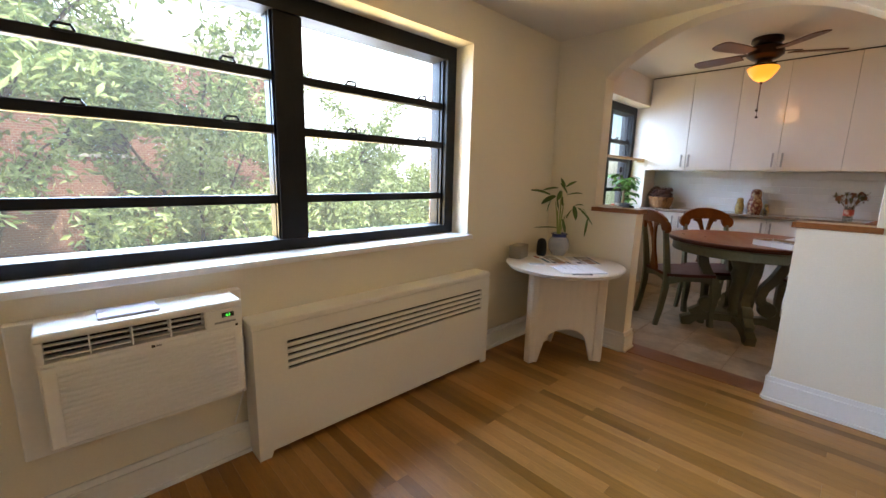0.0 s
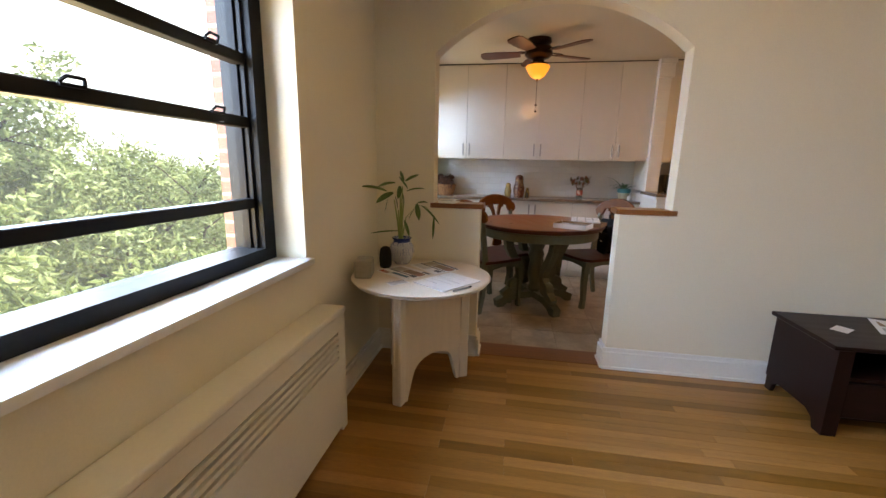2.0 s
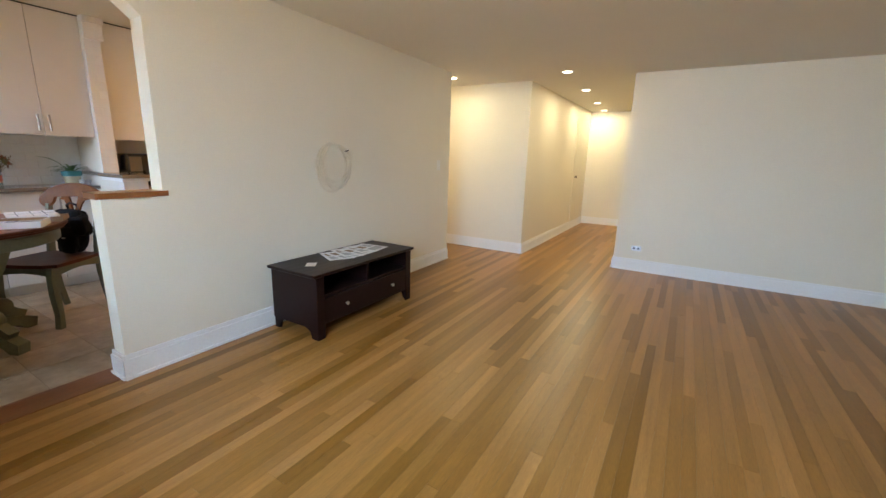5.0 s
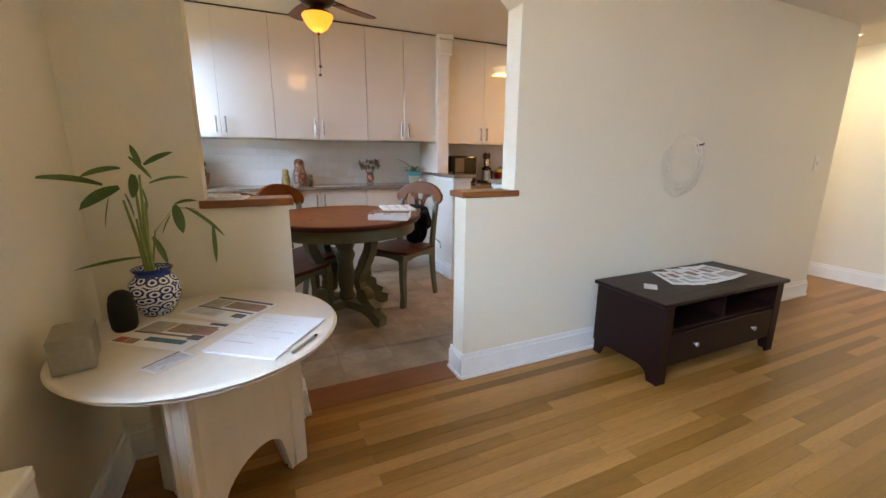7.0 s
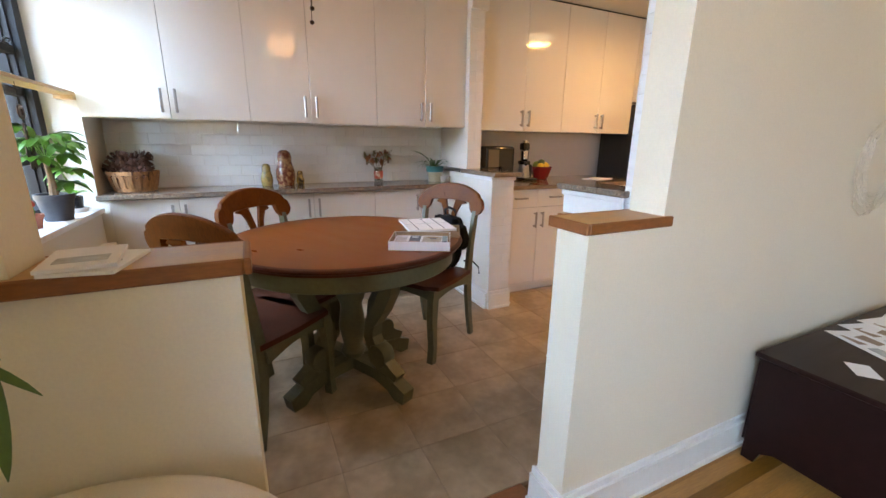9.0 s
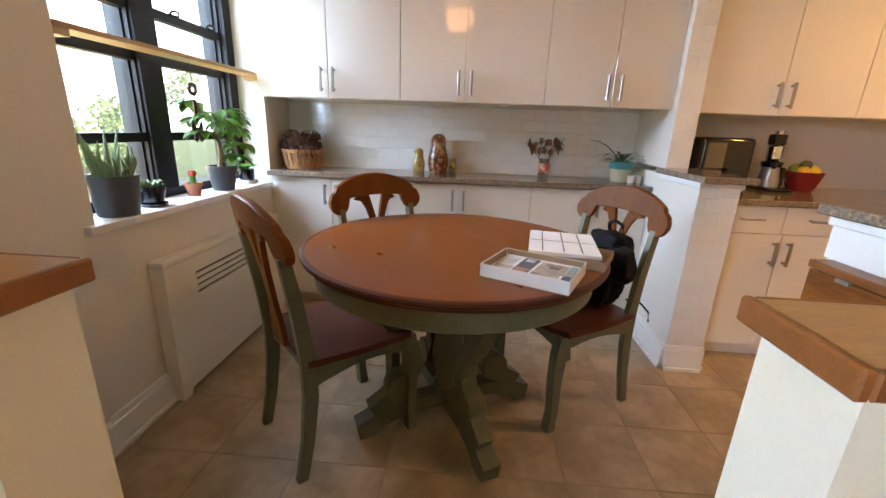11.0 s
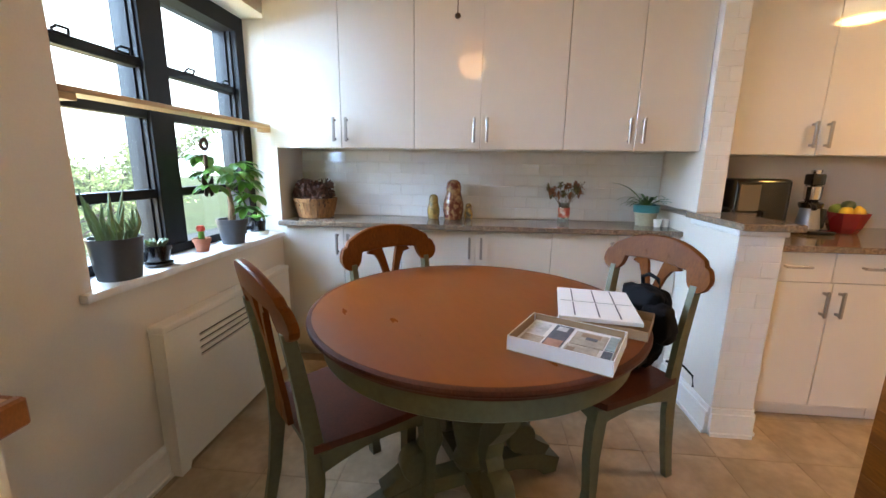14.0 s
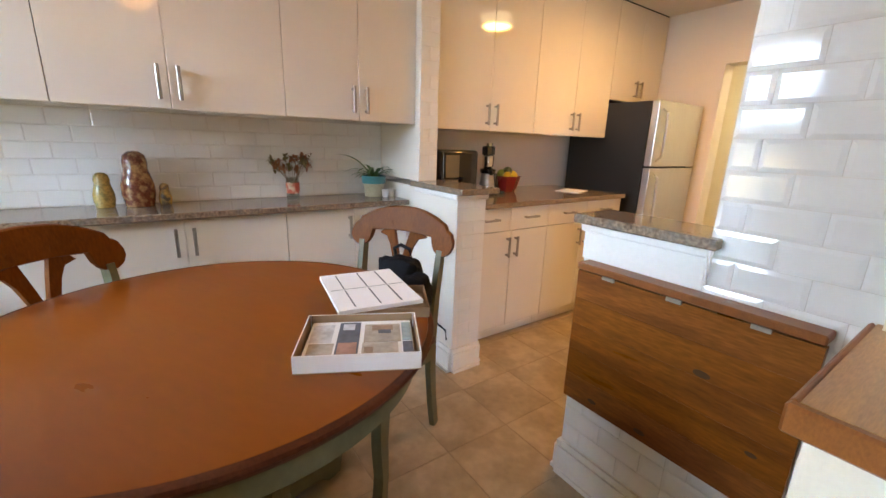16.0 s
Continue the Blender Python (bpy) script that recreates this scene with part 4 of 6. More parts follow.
# ---- living room: round side table ----
rt = thing("side_table", "round antique-white wooden side table with arched panels", "table", pose(2.605, 1.625, 0))
part("tabletop", lathe(bmesh.new(), [(0, 0.63), (0.36, 0.63), (0.372, 0.634), (0.376, 0.641), (0.372, 0.646), (0.385, 0.65), (0.39, 0.656), (0.386, 0.662), (0.376, 0.665), (0, 0.666)], 72), M_CREAMWOOD, rt, smooth=True)
angs = [radians(a) for a in (166, 50, -62)]
for i in range(3):
    a, b = angs[i], angs[(i + 1) % 3]
    p, q = Vector((0.26 * math.cos(a), 0.26 * math.sin(a), 0)), Vector((0.26 * math.cos(b), 0.26 * math.sin(b), 0))
    bm = bmesh.new()
    box(bm, -0.028, 0.028, -0.028, 0.028, 0.0, 0.629, bevel=0.006)
    for k in (-0.012, 0.012):
        box(bm, 0.027, 0.031, k - 0.004, k + 0.004, 0.02, 0.60)
    bmesh.ops.transform(bm, matrix=Matrix.Translation(p) @ Matrix.Rotation(a, 4, "Z"), verts=bm.verts)
    part("leg", bm, M_CREAMWOOD, rt)
    L = (q - p).length
    out = [(0.03, 0.0), (0.05, 0.0), (0.075, 0.09)]
    out += [(L / 2 - (L / 2 - 0.085) * math.cos(t), 0.10 + 0.13 * math.sin(t) ** 0.8) for t in [math.pi * k / 14 for k in range(1, 14)]]
    out += [(L - 0.075, 0.09), (L - 0.05, 0.0), (L - 0.03, 0.0), (L - 0.03, 0.629), (0.03, 0.629)]
    bm = slab(bmesh.new(), out, "y", -0.009, 0.009)
    d = (q - p).normalized()
    bmesh.ops.transform(bm, matrix=Matrix.Translation(p) @ Matrix.Rotation(math.atan2(d.y, d.x), 4, "Z"), verts=bm.verts)
    part("arched_panel", bm, M_CREAMWOOD, rt)


# ---- things in the living room ----
M_PLASTIC = material("white_plastic", (0.78, 0.77, 0.74), 0.35, vary=0.02, bump=0.0)
M_GREY = material("grey_plastic", (0.30, 0.30, 0.30), 0.5)
ac = thing("air_conditioner", "white through-wall air conditioner with a slatted grille and green display", "air conditioner", pose(0.33, 1.98, 0.40))
bm = bmesh.new()
box(bm, -0.272, 0.272, -0.17, -0.001, 0.0, 0.262, bevel=0.006)
box(bm, -0.272, 0.272, -0.17, -0.001, 0.2625, 0.272), box(bm, 0.155, 0.272, -0.17, -0.001, 0.2725, 0.335), box(bm, -0.272, -0.258, -0.17, -0.001, 0.2725, 0.335)
box(bm, -0.275, 0.275, -0.175, -0.001, 0.3355, 0.363, bevel=0.012, seg=3)
part("body", bm, M_PLASTIC, ac, smooth=True)
part("vent_recess", B(-0.257, 0.154, -0.10, -0.02, 0.273, 0.335), M_DARK, ac, "dark outlet recess")
for k in range(3):
    part("louvre", box(bmesh.new(), -0.257, 0.154, -0.166, -0.15, 0.283 + 0.019 * k, 0.286 + 0.019 * k), M_PLASTIC, ac)
for k in range(5):
    part("vent_divider", box(bmesh.new(), -0.2575 + 0.1025 * k - 0.002, -0.2575 + 0.1025 * k + 0.002, -0.168, -0.12, 0.273, 0.335), M_PLASTIC, ac)
for k in range(14):
    part("grille_slat", B(-0.235, 0.245, -0.178, -0.1705, 0.018 + 0.0165 * k, 0.028 + 0.0165 * k, bevel=0.002), M_PLASTIC, ac)
part("display", B(0.205, 0.245, -0.1725, -0.1702, 0.305, 0.322), M_DARK, ac, "black display window")
M_LEDG = glow("green_led", (0.10, 1.0, 0.10), 1.2)
txt = bpy.data.curves.new("digits", "FONT")
txt.body, txt.size, txt.align_x, txt.extrude = "63", 0.016, "CENTER", 0.0003
tob = new("digits_source", txt)
tme = bpy.data.meshes.new_from_object(tob.evaluated_get(bpy.context.evaluated_depsgraph_get()))
bpy.data.objects.remove(tob)
tme.materials.clear()
tme.materials.append(M_LEDG)
dg = new("digits", tme)
dg.parent, dg.matrix_basis = ac, pose(0.225, -0.1733, 0.308, 90, 0, 0)
dg["label"] = "green lit digits"
part("control_strip", B(0.18, 0.25, -0.1715, -0.1702, 0.284, 0.291), M_GREY, ac, "grey control label")
part("sensor", B(0.248, 0.256, -0.1725, -0.1702, 0.266, 0.2735), M_DARK, ac)
part("badge", B(-0.008, 0.002, -0.1712, -0.1702, 0.2505, 0.259), M_DARK, ac, "small dark maker's mark")
part("badge", B(0.005, 0.02, -0.1712, -0.1702, 0.2515, 0.2575), M_GREY, ac, "small grey bar")
solid("wall_panel", B(-0.012, 0.655, 1.982, 2.0195, 0.30, 0.755, bevel=0.004), M_TRIM, "white board panel round the air conditioner", "panel", "structure")
solid("power_cord", tube(bmesh.new(), [(0.60, 1.97, 0.42), (0.635, 1.975, 0.38), (0.638, 1.98, 0.30), (0.62, 1.985, 0.24), (0.60, 1.99, 0.17)], 0.004, 6), M_PLASTIC, "white power cord hanging beside the air conditioner", "cord", smooth=True)
solid("folded_cloth", B(0.20, 0.36, 1.84, 1.95, 0.7635, 0.772, bevel=0.003), material("lilac_paper", (0.62, 0.60, 0.72), 0.7), "folded lilac paper on the air conditioner", "paper")


def ribbon(bm, base, aim, length, width, droop, n=7, fold=0.25, turn=0.0):
    """A pointed leaf with a folded midrib that bends down along its length."""
    p, d = Vector(base), Vector(aim).normalized()
    rows = []
    for i in range(n + 1):
        t = i / n
        w = width * (math.sin(math.pi * min(1.0, 0.08 + 0.92 * t)) ** 0.7) * 0.5 + 0.0006
        side = d.cross(Vector((0, 0, 1)))
        side = side.normalized() if side.length > 1e-3 else Vector((1, 0, 0))
        up = side.cross(d)
        side, up = side * math.cos(turn) + up * math.sin(turn), up * math.cos(turn) - side * math.sin(turn)
        rows.append([bm.verts.new(p - side * w + up * w * fold), bm.verts.new(p), bm.verts.new(p + side * w + up * w * fold)])
        p = p + d * length / n
        d = (d + Vector((0, 0, -droop / n))).normalized()
    for a, b in zip(rows, rows[1:]):
        bm.faces.new((a[0], a[1], b[1], b[0])), bm.faces.new((a[1], a[2], b[2], b[1]))
    return bm


def leaf_mat(name, color, sat=0.15):
    return material(name, color, 0.45, vary=0.15, scale=8, fine=60, bump=0.05, rnd=0.25, rnd_sat=sat, island=True)


M_BAMBOO = leaf_mat("bamboo_leaf", (0.075, 0.135, 0.025))
M_STALK = material("bamboo_stalk", (0.22, 0.28, 0.07), 0.4, vary=0.2, stretch=(1, 1, 4))
M_SOIL = material("potting_soil", (0.035, 0.022, 0.014), 0.95, vary=0.4, fine=200, bump=0.6)


def vase_mat():
    mat = material("blue_white_porcelain", (0.74, 0.76, 0.80), 0.12, vary=0.02, bump=0.0, coat=0.5)
    n, l = mat.node_tree.nodes, mat.node_tree.links
    tc, sep, at = n.new("ShaderNodeTexCoord"), n.new("ShaderNodeSeparateXYZ"), n.new("ShaderNodeMath")
    l.new(tc.outputs["Object"], sep.inputs[0])
    at.operation = "ARCTAN2"
    l.new(sep.outputs["X"], at.inputs[0]), l.new(sep.outputs["Y"], at.inputs[1])
    a2 = n.new("ShaderNodeMath")
    a2.operation, a2.inputs[1].default_value = "MULTIPLY", 0.95493
    l.new(at.outputs[0], a2.inputs[0])
    z2 = n.new("ShaderNodeMath")
    z2.operation, z2.inputs[1].default_value = "MULTIPLY", 21.0
    l.new(sep.outputs["Z"], z2.inputs[0])
    cmb = n.new("ShaderNodeCombineXYZ")
    l.new(a2.outputs[0], cmb.inputs[0]), l.new(z2.outputs[0], cmb.inputs[1])
    vor = n.new("ShaderNodeTexVoronoi")
    vor.voronoi_dimensions, vor.feature = "2D", "F1"
    vor.inputs["Scale"].default_value, vor.inputs["Randomness"].default_value = 1.7, 0.7
    l.new(cmb.outputs[0], vor.inputs["Vector"])
    wv = n.new("ShaderNodeMath")
    wv.operation, wv.inputs[1].default_value = "MULTIPLY", 19.0
    l.new(vor.outputs["Distance"], wv.inputs[0])
    sn = n.new("ShaderNodeMath")
    sn.operation = "SINE"
    l.new(wv.outputs[0], sn.inputs[0])
    gt = n.new("ShaderNodeMath")
    gt.operation, gt.inputs[1].default_value = "GREATER_THAN", 0.05
    l.new(sn.outputs[0], gt.inputs[0])
    mx = n.new("ShaderNodeMix")
    mx.data_type = "RGBA"
    mx.inputs["A"].default_value, mx.inputs["B"].default_value = (0.74, 0.76, 0.80, 1), (0.02, 0.035, 0.20, 1)
    l.new(gt.outputs[0], mx.inputs["Factor"])
    l.new(mx.outputs["Result"], n["Principled BSDF"].inputs["Base Color"])
    return mat


vase = thing("bamboo_vase", "round blue and white porcelain vase on the side table", "vase", pose(2.82, 1.80, 0.667))
part("bowl", lathe(bmesh.new(), [(0, 0), (0.044, 0), (0.05, 0.008), (0.072, 0.045), (0.079, 0.08), (0.072, 0.115), (0.052, 0.138), (0.05, 0.148), (0.058, 0.158), (0.058, 0.162), (0.050, 0.160), (0.046, 0.142), (0.0, 0.14)], 40), vase_mat(), vase, smooth=True)
part("neck", lathe(bmesh.new(), [(0.0525, 0.1375), (0.0512, 0.147), (0.0595, 0.1565), (0.0605, 0.1615), (0.0545, 0.1632), (0.0515, 0.160)], 40), material("cobalt_glaze", (0.03, 0.05, 0.22), 0.15, vary=0.25, scale=30, coat=0.4), vase, "dark blue glazed neck", smooth=True)
pl = thing("lucky_bamboo_plant", "green lucky bamboo with long pointed leaves in the vase", "plant", pose(2.82, 1.80, 0.81, 0, 0, -76))
rn = random.Random(12)
# stems fan out of the vase: sideways offset and height of each tip
for u, h in ((-0.045, 0.25), (-0.01, 0.30), (0.012, 0.24), (-0.02, 0.19), (0.005, 0.33)):
    v = rn.uniform(-0.03, 0.03)
    part("stalk", tube(bmesh.new(), [(u * 0.3, v * 0.4, 0.0), (u * 0.45 - 0.004, v * 0.6, h * 0.45), (u, v, h)], [0.0062, 0.0052, 0.0034], 8), M_STALK, pl, smooth=True)
part("stalk", tube(bmesh.new(), [(0.004, 0.0, 0.02), (0.025, 0.01, 0.14), (0.09, 0.02, 0.215), (0.15, 0.03, 0.205), (0.195, 0.03, 0.145)], [0.004, 0.0032, 0.0026, 0.002, 0.0014], 6), M_STALK, pl, smooth=True)
# leaves: start and tip (sideways, height), width, droop
for u0, h0, u1, h1, wd, dp in ((-0.09, 0.30, -0.24, 0.325, 0.026, 0.5), (-0.05, 0.29, -0.15, 0.225, 0.046, 0.5), (-0.08, 0.26, -0.10, 0.17, 0.026, 0.2), (-0.04, 0.35, -0.135, 0.325, 0.022, 0.5), (0.015, 0.36, -0.007, 0.42, 0.024, 0.0), (0.022, 0.36, 0.10, 0.40, 0.021, 0.4), (-0.015, 0.385, 0.035, 0.315, 0.022, 0.3), (0.03, 0.30, 0.14, 0.315, 0.015, 0.6), (-0.01, 0.33, -0.022, 0.26, 0.04, 0.2), (-0.04, 0.27, -0.025, 0.19, 0.031, 0.2), (0.005, 0.29, 0.013, 0.22, 0.026, 0.2), (0.09, 0.225, 0.105, 0.125, 0.040, 0.3), (0.075, 0.195, 0.045, 0.13, 0.021, 0.4), (0.09, 0.225, 0.155, 0.235, 0.018, 0.7), (0.12, 0.215, 0.222, 0.10, 0.016, 0.6), (0.195, 0.145, 0.188, 0.02, 0.019, 0.2), (0.015, 0.125, 0.045, 0.03, 0.027, 0.2), (-0.025, 0.06, -0.185, 0.045, 0.014, 0.2)):
    v0, v1 = rn.uniform(-0.02, 0.02), rn.uniform(-0.05, 0.05)
    run = Vector((u1 - u0, v1 - v0, h1 - h0))
    part("leaf", ribbon(bmesh.new(), (u0, v0, h0), run.normalized() + Vector((0, 0, dp * 0.45)), run.length * 1.04, wd * 0.8, dp, turn=rn.choice((-1, 1)) * rn.uniform(0.5, 1.1)), M_BAMBOO, pl, smooth=True)

M_FABRIC = material("black_speaker_fabric", (0.010, 0.010, 0.011), 0.9, vary=0.3, fine=300, bump=0.4)
solid("smart_speaker", lathe(bmesh.new(), [(0, 0), (0.034, 0), (0.041, 0.012), (0.044, 0.05), (0.042, 0.09), (0.034, 0.12), (0.02, 0.132), (0, 0.134)], 28), M_FABRIC, "black fabric rounded smart speaker on the side table", "speaker", smooth=True, m=pose(2.695, 1.865, 0.667) @ Matrix.Diagonal((0.84, 0.84, 0.95, 1)))
solid("small_box", B(-0.07, 0.07, -0.045, 0.045, 0, 0.095, bevel=0.01, seg=2), material("frosted_grey_box", (0.27, 0.245, 0.20), 0.5, vary=0.1), "small frosted grey box on the side table edge", "box", m=pose(2.49, 1.92, 0.667, 0, 0, 12))

M_INK = {k: material("print_" + k, c, 0.6, vary=0.25, scale=18, fine=60, bump=0.0) for k, c in (("dark", (0.10, 0.11, 0.14)), ("photo", (0.28, 0.20, 0.14)), ("grey", (0.40, 0.42, 0.44)), ("blue", (0.07, 0.16, 0.24)), ("red", (0.40, 0.08, 0.05)), ("teal", (0.30, 0.40, 0.44)), ("sand", (0.40, 0.36, 0.31)), ("blush", (0.36, 0.20, 0.15)), ("pale", (0.55, 0.56, 0.60)))}


def sheet(name, label, at, w, h, rz, prints=(), thick=0.0012, mat=None, category="paper"):
    """A flat paper with printed fields (x, y, width, height, ink) measured from its middle."""
    sh = thing(name, label, category, pose(*at, 0, 0, rz))
    part("paper", B(-w / 2, w / 2, -h / 2, h / 2, 0.0003, thick), mat or M_PAPER, sh)
    for i, (x, y, a, b, ink) in enumerate(prints):
        part("print", B(x - a / 2, x + a / 2, y - b / 2, y + b / 2, thick + 0.0001, thick + 0.0004 + 0.00025 * i), M_INK[ink], sh, "printed field")
    return sh


fly = [(0.0, 0.082, 0.25, 0.016, "dark"), (-0.075, 0.03, 0.085, 0.075, "sand"), (0.045, 0.035, 0.14, 0.06, "photo"), (0.10, 0.03, 0.05, 0.045, "blush"), (0.0, -0.014, 0.24, 0.008, "dark"), (-0.05, -0.05, 0.13, 0.05, "pale"), (0.09, -0.045, 0.045, 0.028, "dark")]
TZ = 0.6665
sheet("flyer", "glossy printed property flyer with photos on the side table", (2.605, 1.73, TZ), 0.265, 0.19, -126, fly[1:5] + [(-0.105, -0.07, 0.034, 0.03, "red"), (-0.065, -0.072, 0.034, 0.028, "blush"), (0.03, -0.05, 0.13, 0.022, "blue"), (0.10, 0.082, 0.06, 0.014, "dark"), (0.10, -0.015, 0.04, 0.026, "dark")])
sheet("flyer", "glossy printed property flyer with photos on the side table", (2.762, 1.583, TZ), 0.265, 0.19, -132, fly)
lines = [(-0.03, 0.10, 0.12, 0.0025, "pale"), (-0.02, 0.075, 0.15, 0.002, "pale"), (-0.055, 0.035, 0.09, 0.0025, "pale"), (-0.01, 0.012, 0.17, 0.002, "pale"), (-0.02, -0.03, 0.15, 0.002, "pale"), (-0.05, -0.075, 0.10, 0.0025, "pale")]
sheet("paper_stack", "stack of white printed sheets on the side table", (2.472, 1.456, TZ), 0.226, 0.28, -126, lines, 0.006)
sheet("card", "pale grey postcard on the side table edge", (2.398, 1.705, TZ), 0.11, 0.06, -46, [(0, 0.0, 0.095, 0.05, "pale"), (0.0, 0.027, 0.10, 0.004, "dark")])
pen = thing("pen", "dark ballpoint pen on the side table", "pen", pose(2.355, 1.366, TZ + 0.005, 0, 0, -40))
part("barrel", tube(bmesh.new(), [(-0.055, 0, 0), (0.05, 0, 0)], [0.0048, 0.0048], 8), M_GREY, pen)
part("grip", tube(bmesh.new(), [(0.0505, 0, 0), (0.062, 0, 0), (0.07, 0, -0.002)], [0.005, 0.004, 0.001], 8), M_DARK, pen, "black tip")

for i, (x, y, rz) in enumerate(((2.79, -0.88, 64), (2.77, -0.94, 80), (2.80, -1.02, 71), (2.76, -1.09, 92), (2.79, -1.17, 78), (2.77, -1.24, 99))):
    sheet("newspaper_sheet", "overlapping printed newspaper sheet on the media stand", (x, y, 0.4745 + 0.0014 * i), 0.20, 0.27, rz, [(0.0, 0.06, 0.15, 0.08, "grey"), (-0.04, -0.05, 0.07, 0.10, "grey"), (0.045, -0.05, 0.06, 0.08, "photo")])
sheet("card", "small white card on the media stand", (2.735, -0.575, 0.4745), 0.07, 0.10, 40)

# cable coil, hook, switch, outlet
M_CABLE = material("pale_cream_cable", (0.74, 0.67, 0.53), 0.5)
coil = thing("cable_coil", "loose coil of pale cream cable hanging on the wall", "cable", pose(2.995, -1.085, 1.145))
rn = random.Random(7)
for k in range(14):
    ry_, rz_, oy = 0.135 + 0.06 * rn.random(), 0.15 + 0.05 * rn.random(), rn.uniform(-0.03, 0.03)
    top = 0.20
    pts = [(0.008 + rn.uniform(-0.006, 0.006), oy + ry_ * math.sin(a), top - rz_ + rz_ * math.cos(a) + 0.006 * math.sin(3 * a + k)) for a in [2 * math.pi * i / 28 for i in range(29)]]
    part("loop", tube(bmesh.new(), pts, 0.0022, 5), M_CABLE, coil, smooth=True)
solid("wall_hook", tube(bmesh.new(), [(3.013, -1.225, 1.287), (2.985, -1.225, 1.29), (2.975, -1.235, 1.297)], [0.006, 0.005, 0.004], 8), M_DARK, "small dark wall hook above the cable coil", "hook", smooth=True)
sw = thing("light_switch", "cream wall light switch near the hallway corner", "switch", pose(3.013, -2.74, 1.17))
part("plate", B(-0.006, 0.0, -0.035, 0.035, -0.058, 0.058, bevel=0.002), M_RAD, sw)
part("toggle", B(-0.014, -0.0065, -0.005, 0.005, -0.012, 0.012), M_TRIM, sw)
ou = thing("wall_outlet", "steel wall outlet plate low on the cream wall", "outlet", pose(0.90, -3.839, 0.272))
part("plate", B(-0.055, 0.055, 0.0, 0.006, -0.03, 0.03, bevel=0.002), M_STEEL, ou)
for x in (-0.022, 0.022):
    part("socket", B(x - 0.014, x + 0.014, 0.0065, 0.008, -0.012, 0.012), M_DARK, ou)
door = thing("door_1", "flush cream painted door at the end of the hallway", "door", pose(2.326, -6.75, 0.0), kind="structure")
part("panel", B(-0.012, 0.0, -0.38, 0.38, 0.145, 2.0), M_WALL, door)
part("door_handle", lathe(bmesh.new(), [(0, 0.05), (0.02, 0.047), (0.024, 0.035), (0.01, 0.02), (0.01, 0.0)], 16, m=pose(-0.012, 0.31, 0.98, 0, -90, 0)), M_BRONZE, door, "dark door knob", smooth=True)

# papers on the half wall
for i, (x, y, rz) in enumerate(((3.06, 1.545, 80), (3.07, 1.565, 96))):
    sheet("folded_paper", "folded white paper lying on the half wall cap", (x, y, 1.0303 + 0.007 * i), 0.10, 0.14, rz, [(0, 0.02, 0.07, 0.04, "grey")], 0.006)


# ---- things in the dining kitchen ----
M_POTG = material("dark_grey_plastic_pot", (0.062, 0.066, 0.076), 0.5, vary=0.08)
M_POTB = material("black_glazed_pot", (0.010, 0.011, 0.014), 0.2, coat=0.3)
M_TERRA = material("terracotta", (0.42, 0.16, 0.09), 0.8, vary=0.1)
M_ALOE = leaf_mat("aloe_leaf", (0.13, 0.21, 0.09))
M_MONEY = leaf_mat("money_tree_leaf", (0.10, 0.24, 0.03))
M_TRUNK = material("plant_trunk", (0.20, 0.13, 0.07), 0.8, vary=0.3, fine=60)


def pot(parent, r0, r1, h, mat, rim=0.0, name="pot"):
    p = part(name, lathe(bmesh.new(), [(0, 0), (r0, 0), (r1, h - rim), (r1 + (0.004 if rim else 0), h - rim), (r1 + (0.004 if rim else 0), h), (r1 - 0.006, h), (r1 - 0.008, h - 0.014), (0, h - 0.014)], 32), mat, parent, smooth=True)
    part("soil", lathe(bmesh.new(), [(r1 - 0.0085, h - 0.013), (r1 * 0.5, h - 0.008), (0, h - 0.006)], 20), M_SOIL, p, "dark potting soil")
    return p


SZ = 0.847
aloe = thing("aloe_plant", "aloe with spiky green leaves in a dark grey pot", "plant", pose(4.115, 2.168, SZ) @ Matrix.Scale(1.1, 4))
pot(aloe, 0.060, 0.076, 0.135, M_POTG)
rn = random.Random(3)
for k in range(15):
    a = k * 2.4
    r = 0.012 + 0.035 * rn.random()
    L = 0.06 + 0.12 * rn.random() ** 1.5
    tip = Vector((math.cos(a) * (r + L * 0.30), math.sin(a) * (r + L * 0.30) * 0.7, 0.13 + L))
    part("leaf", tube(bmesh.new(), [(r * math.cos(a), r * math.sin(a), 0.125), Vector((math.cos(a) * r * 1.5, math.sin(a) * r * 1.5, 0.13 + L * 0.45)), tip], [0.011, 0.0085, 0.0012], 6), M_ALOE, aloe, smooth=True)
suc = thing("succulent_plant", "small succulent in a glossy black pot on the sill", "plant", pose(4.295, 2.17, SZ))
pot(suc, 0.036, 0.047, 0.085, M_POTB, 0.018)
part("saucer", lathe(bmesh.new(), [(0.0365, 0.001), (0.05, 0.001), (0.052, 0.014), (0.044, 0.014)], 28), M_POTB, suc)
for k in range(16):
    a = k * 2.4
    part("leaf", tube(bmesh.new(), [(0.01 * math.cos(a), 0.01 * math.sin(a), 0.08), (0.03 * math.cos(a), 0.03 * math.sin(a), 0.10 - 0.0008 * k), (0.042 * math.cos(a), 0.042 * math.sin(a), 0.106)], [0.006, 0.007, 0.002], 6), M_ALOE, suc, smooth=True)
cac = thing("grafted_cactus", "tiny grafted cactus with a red top in terracotta", "plant", pose(4.575, 2.185, SZ))
pot(cac, 0.026, 0.036, 0.062, M_TERRA, 0.014)
part("stem", lathe(bmesh.new(), [(0.012, 0.05), (0.014, 0.08), (0.011, 0.095), (0, 0.096)], 8), M_MONEY, cac, smooth=True)
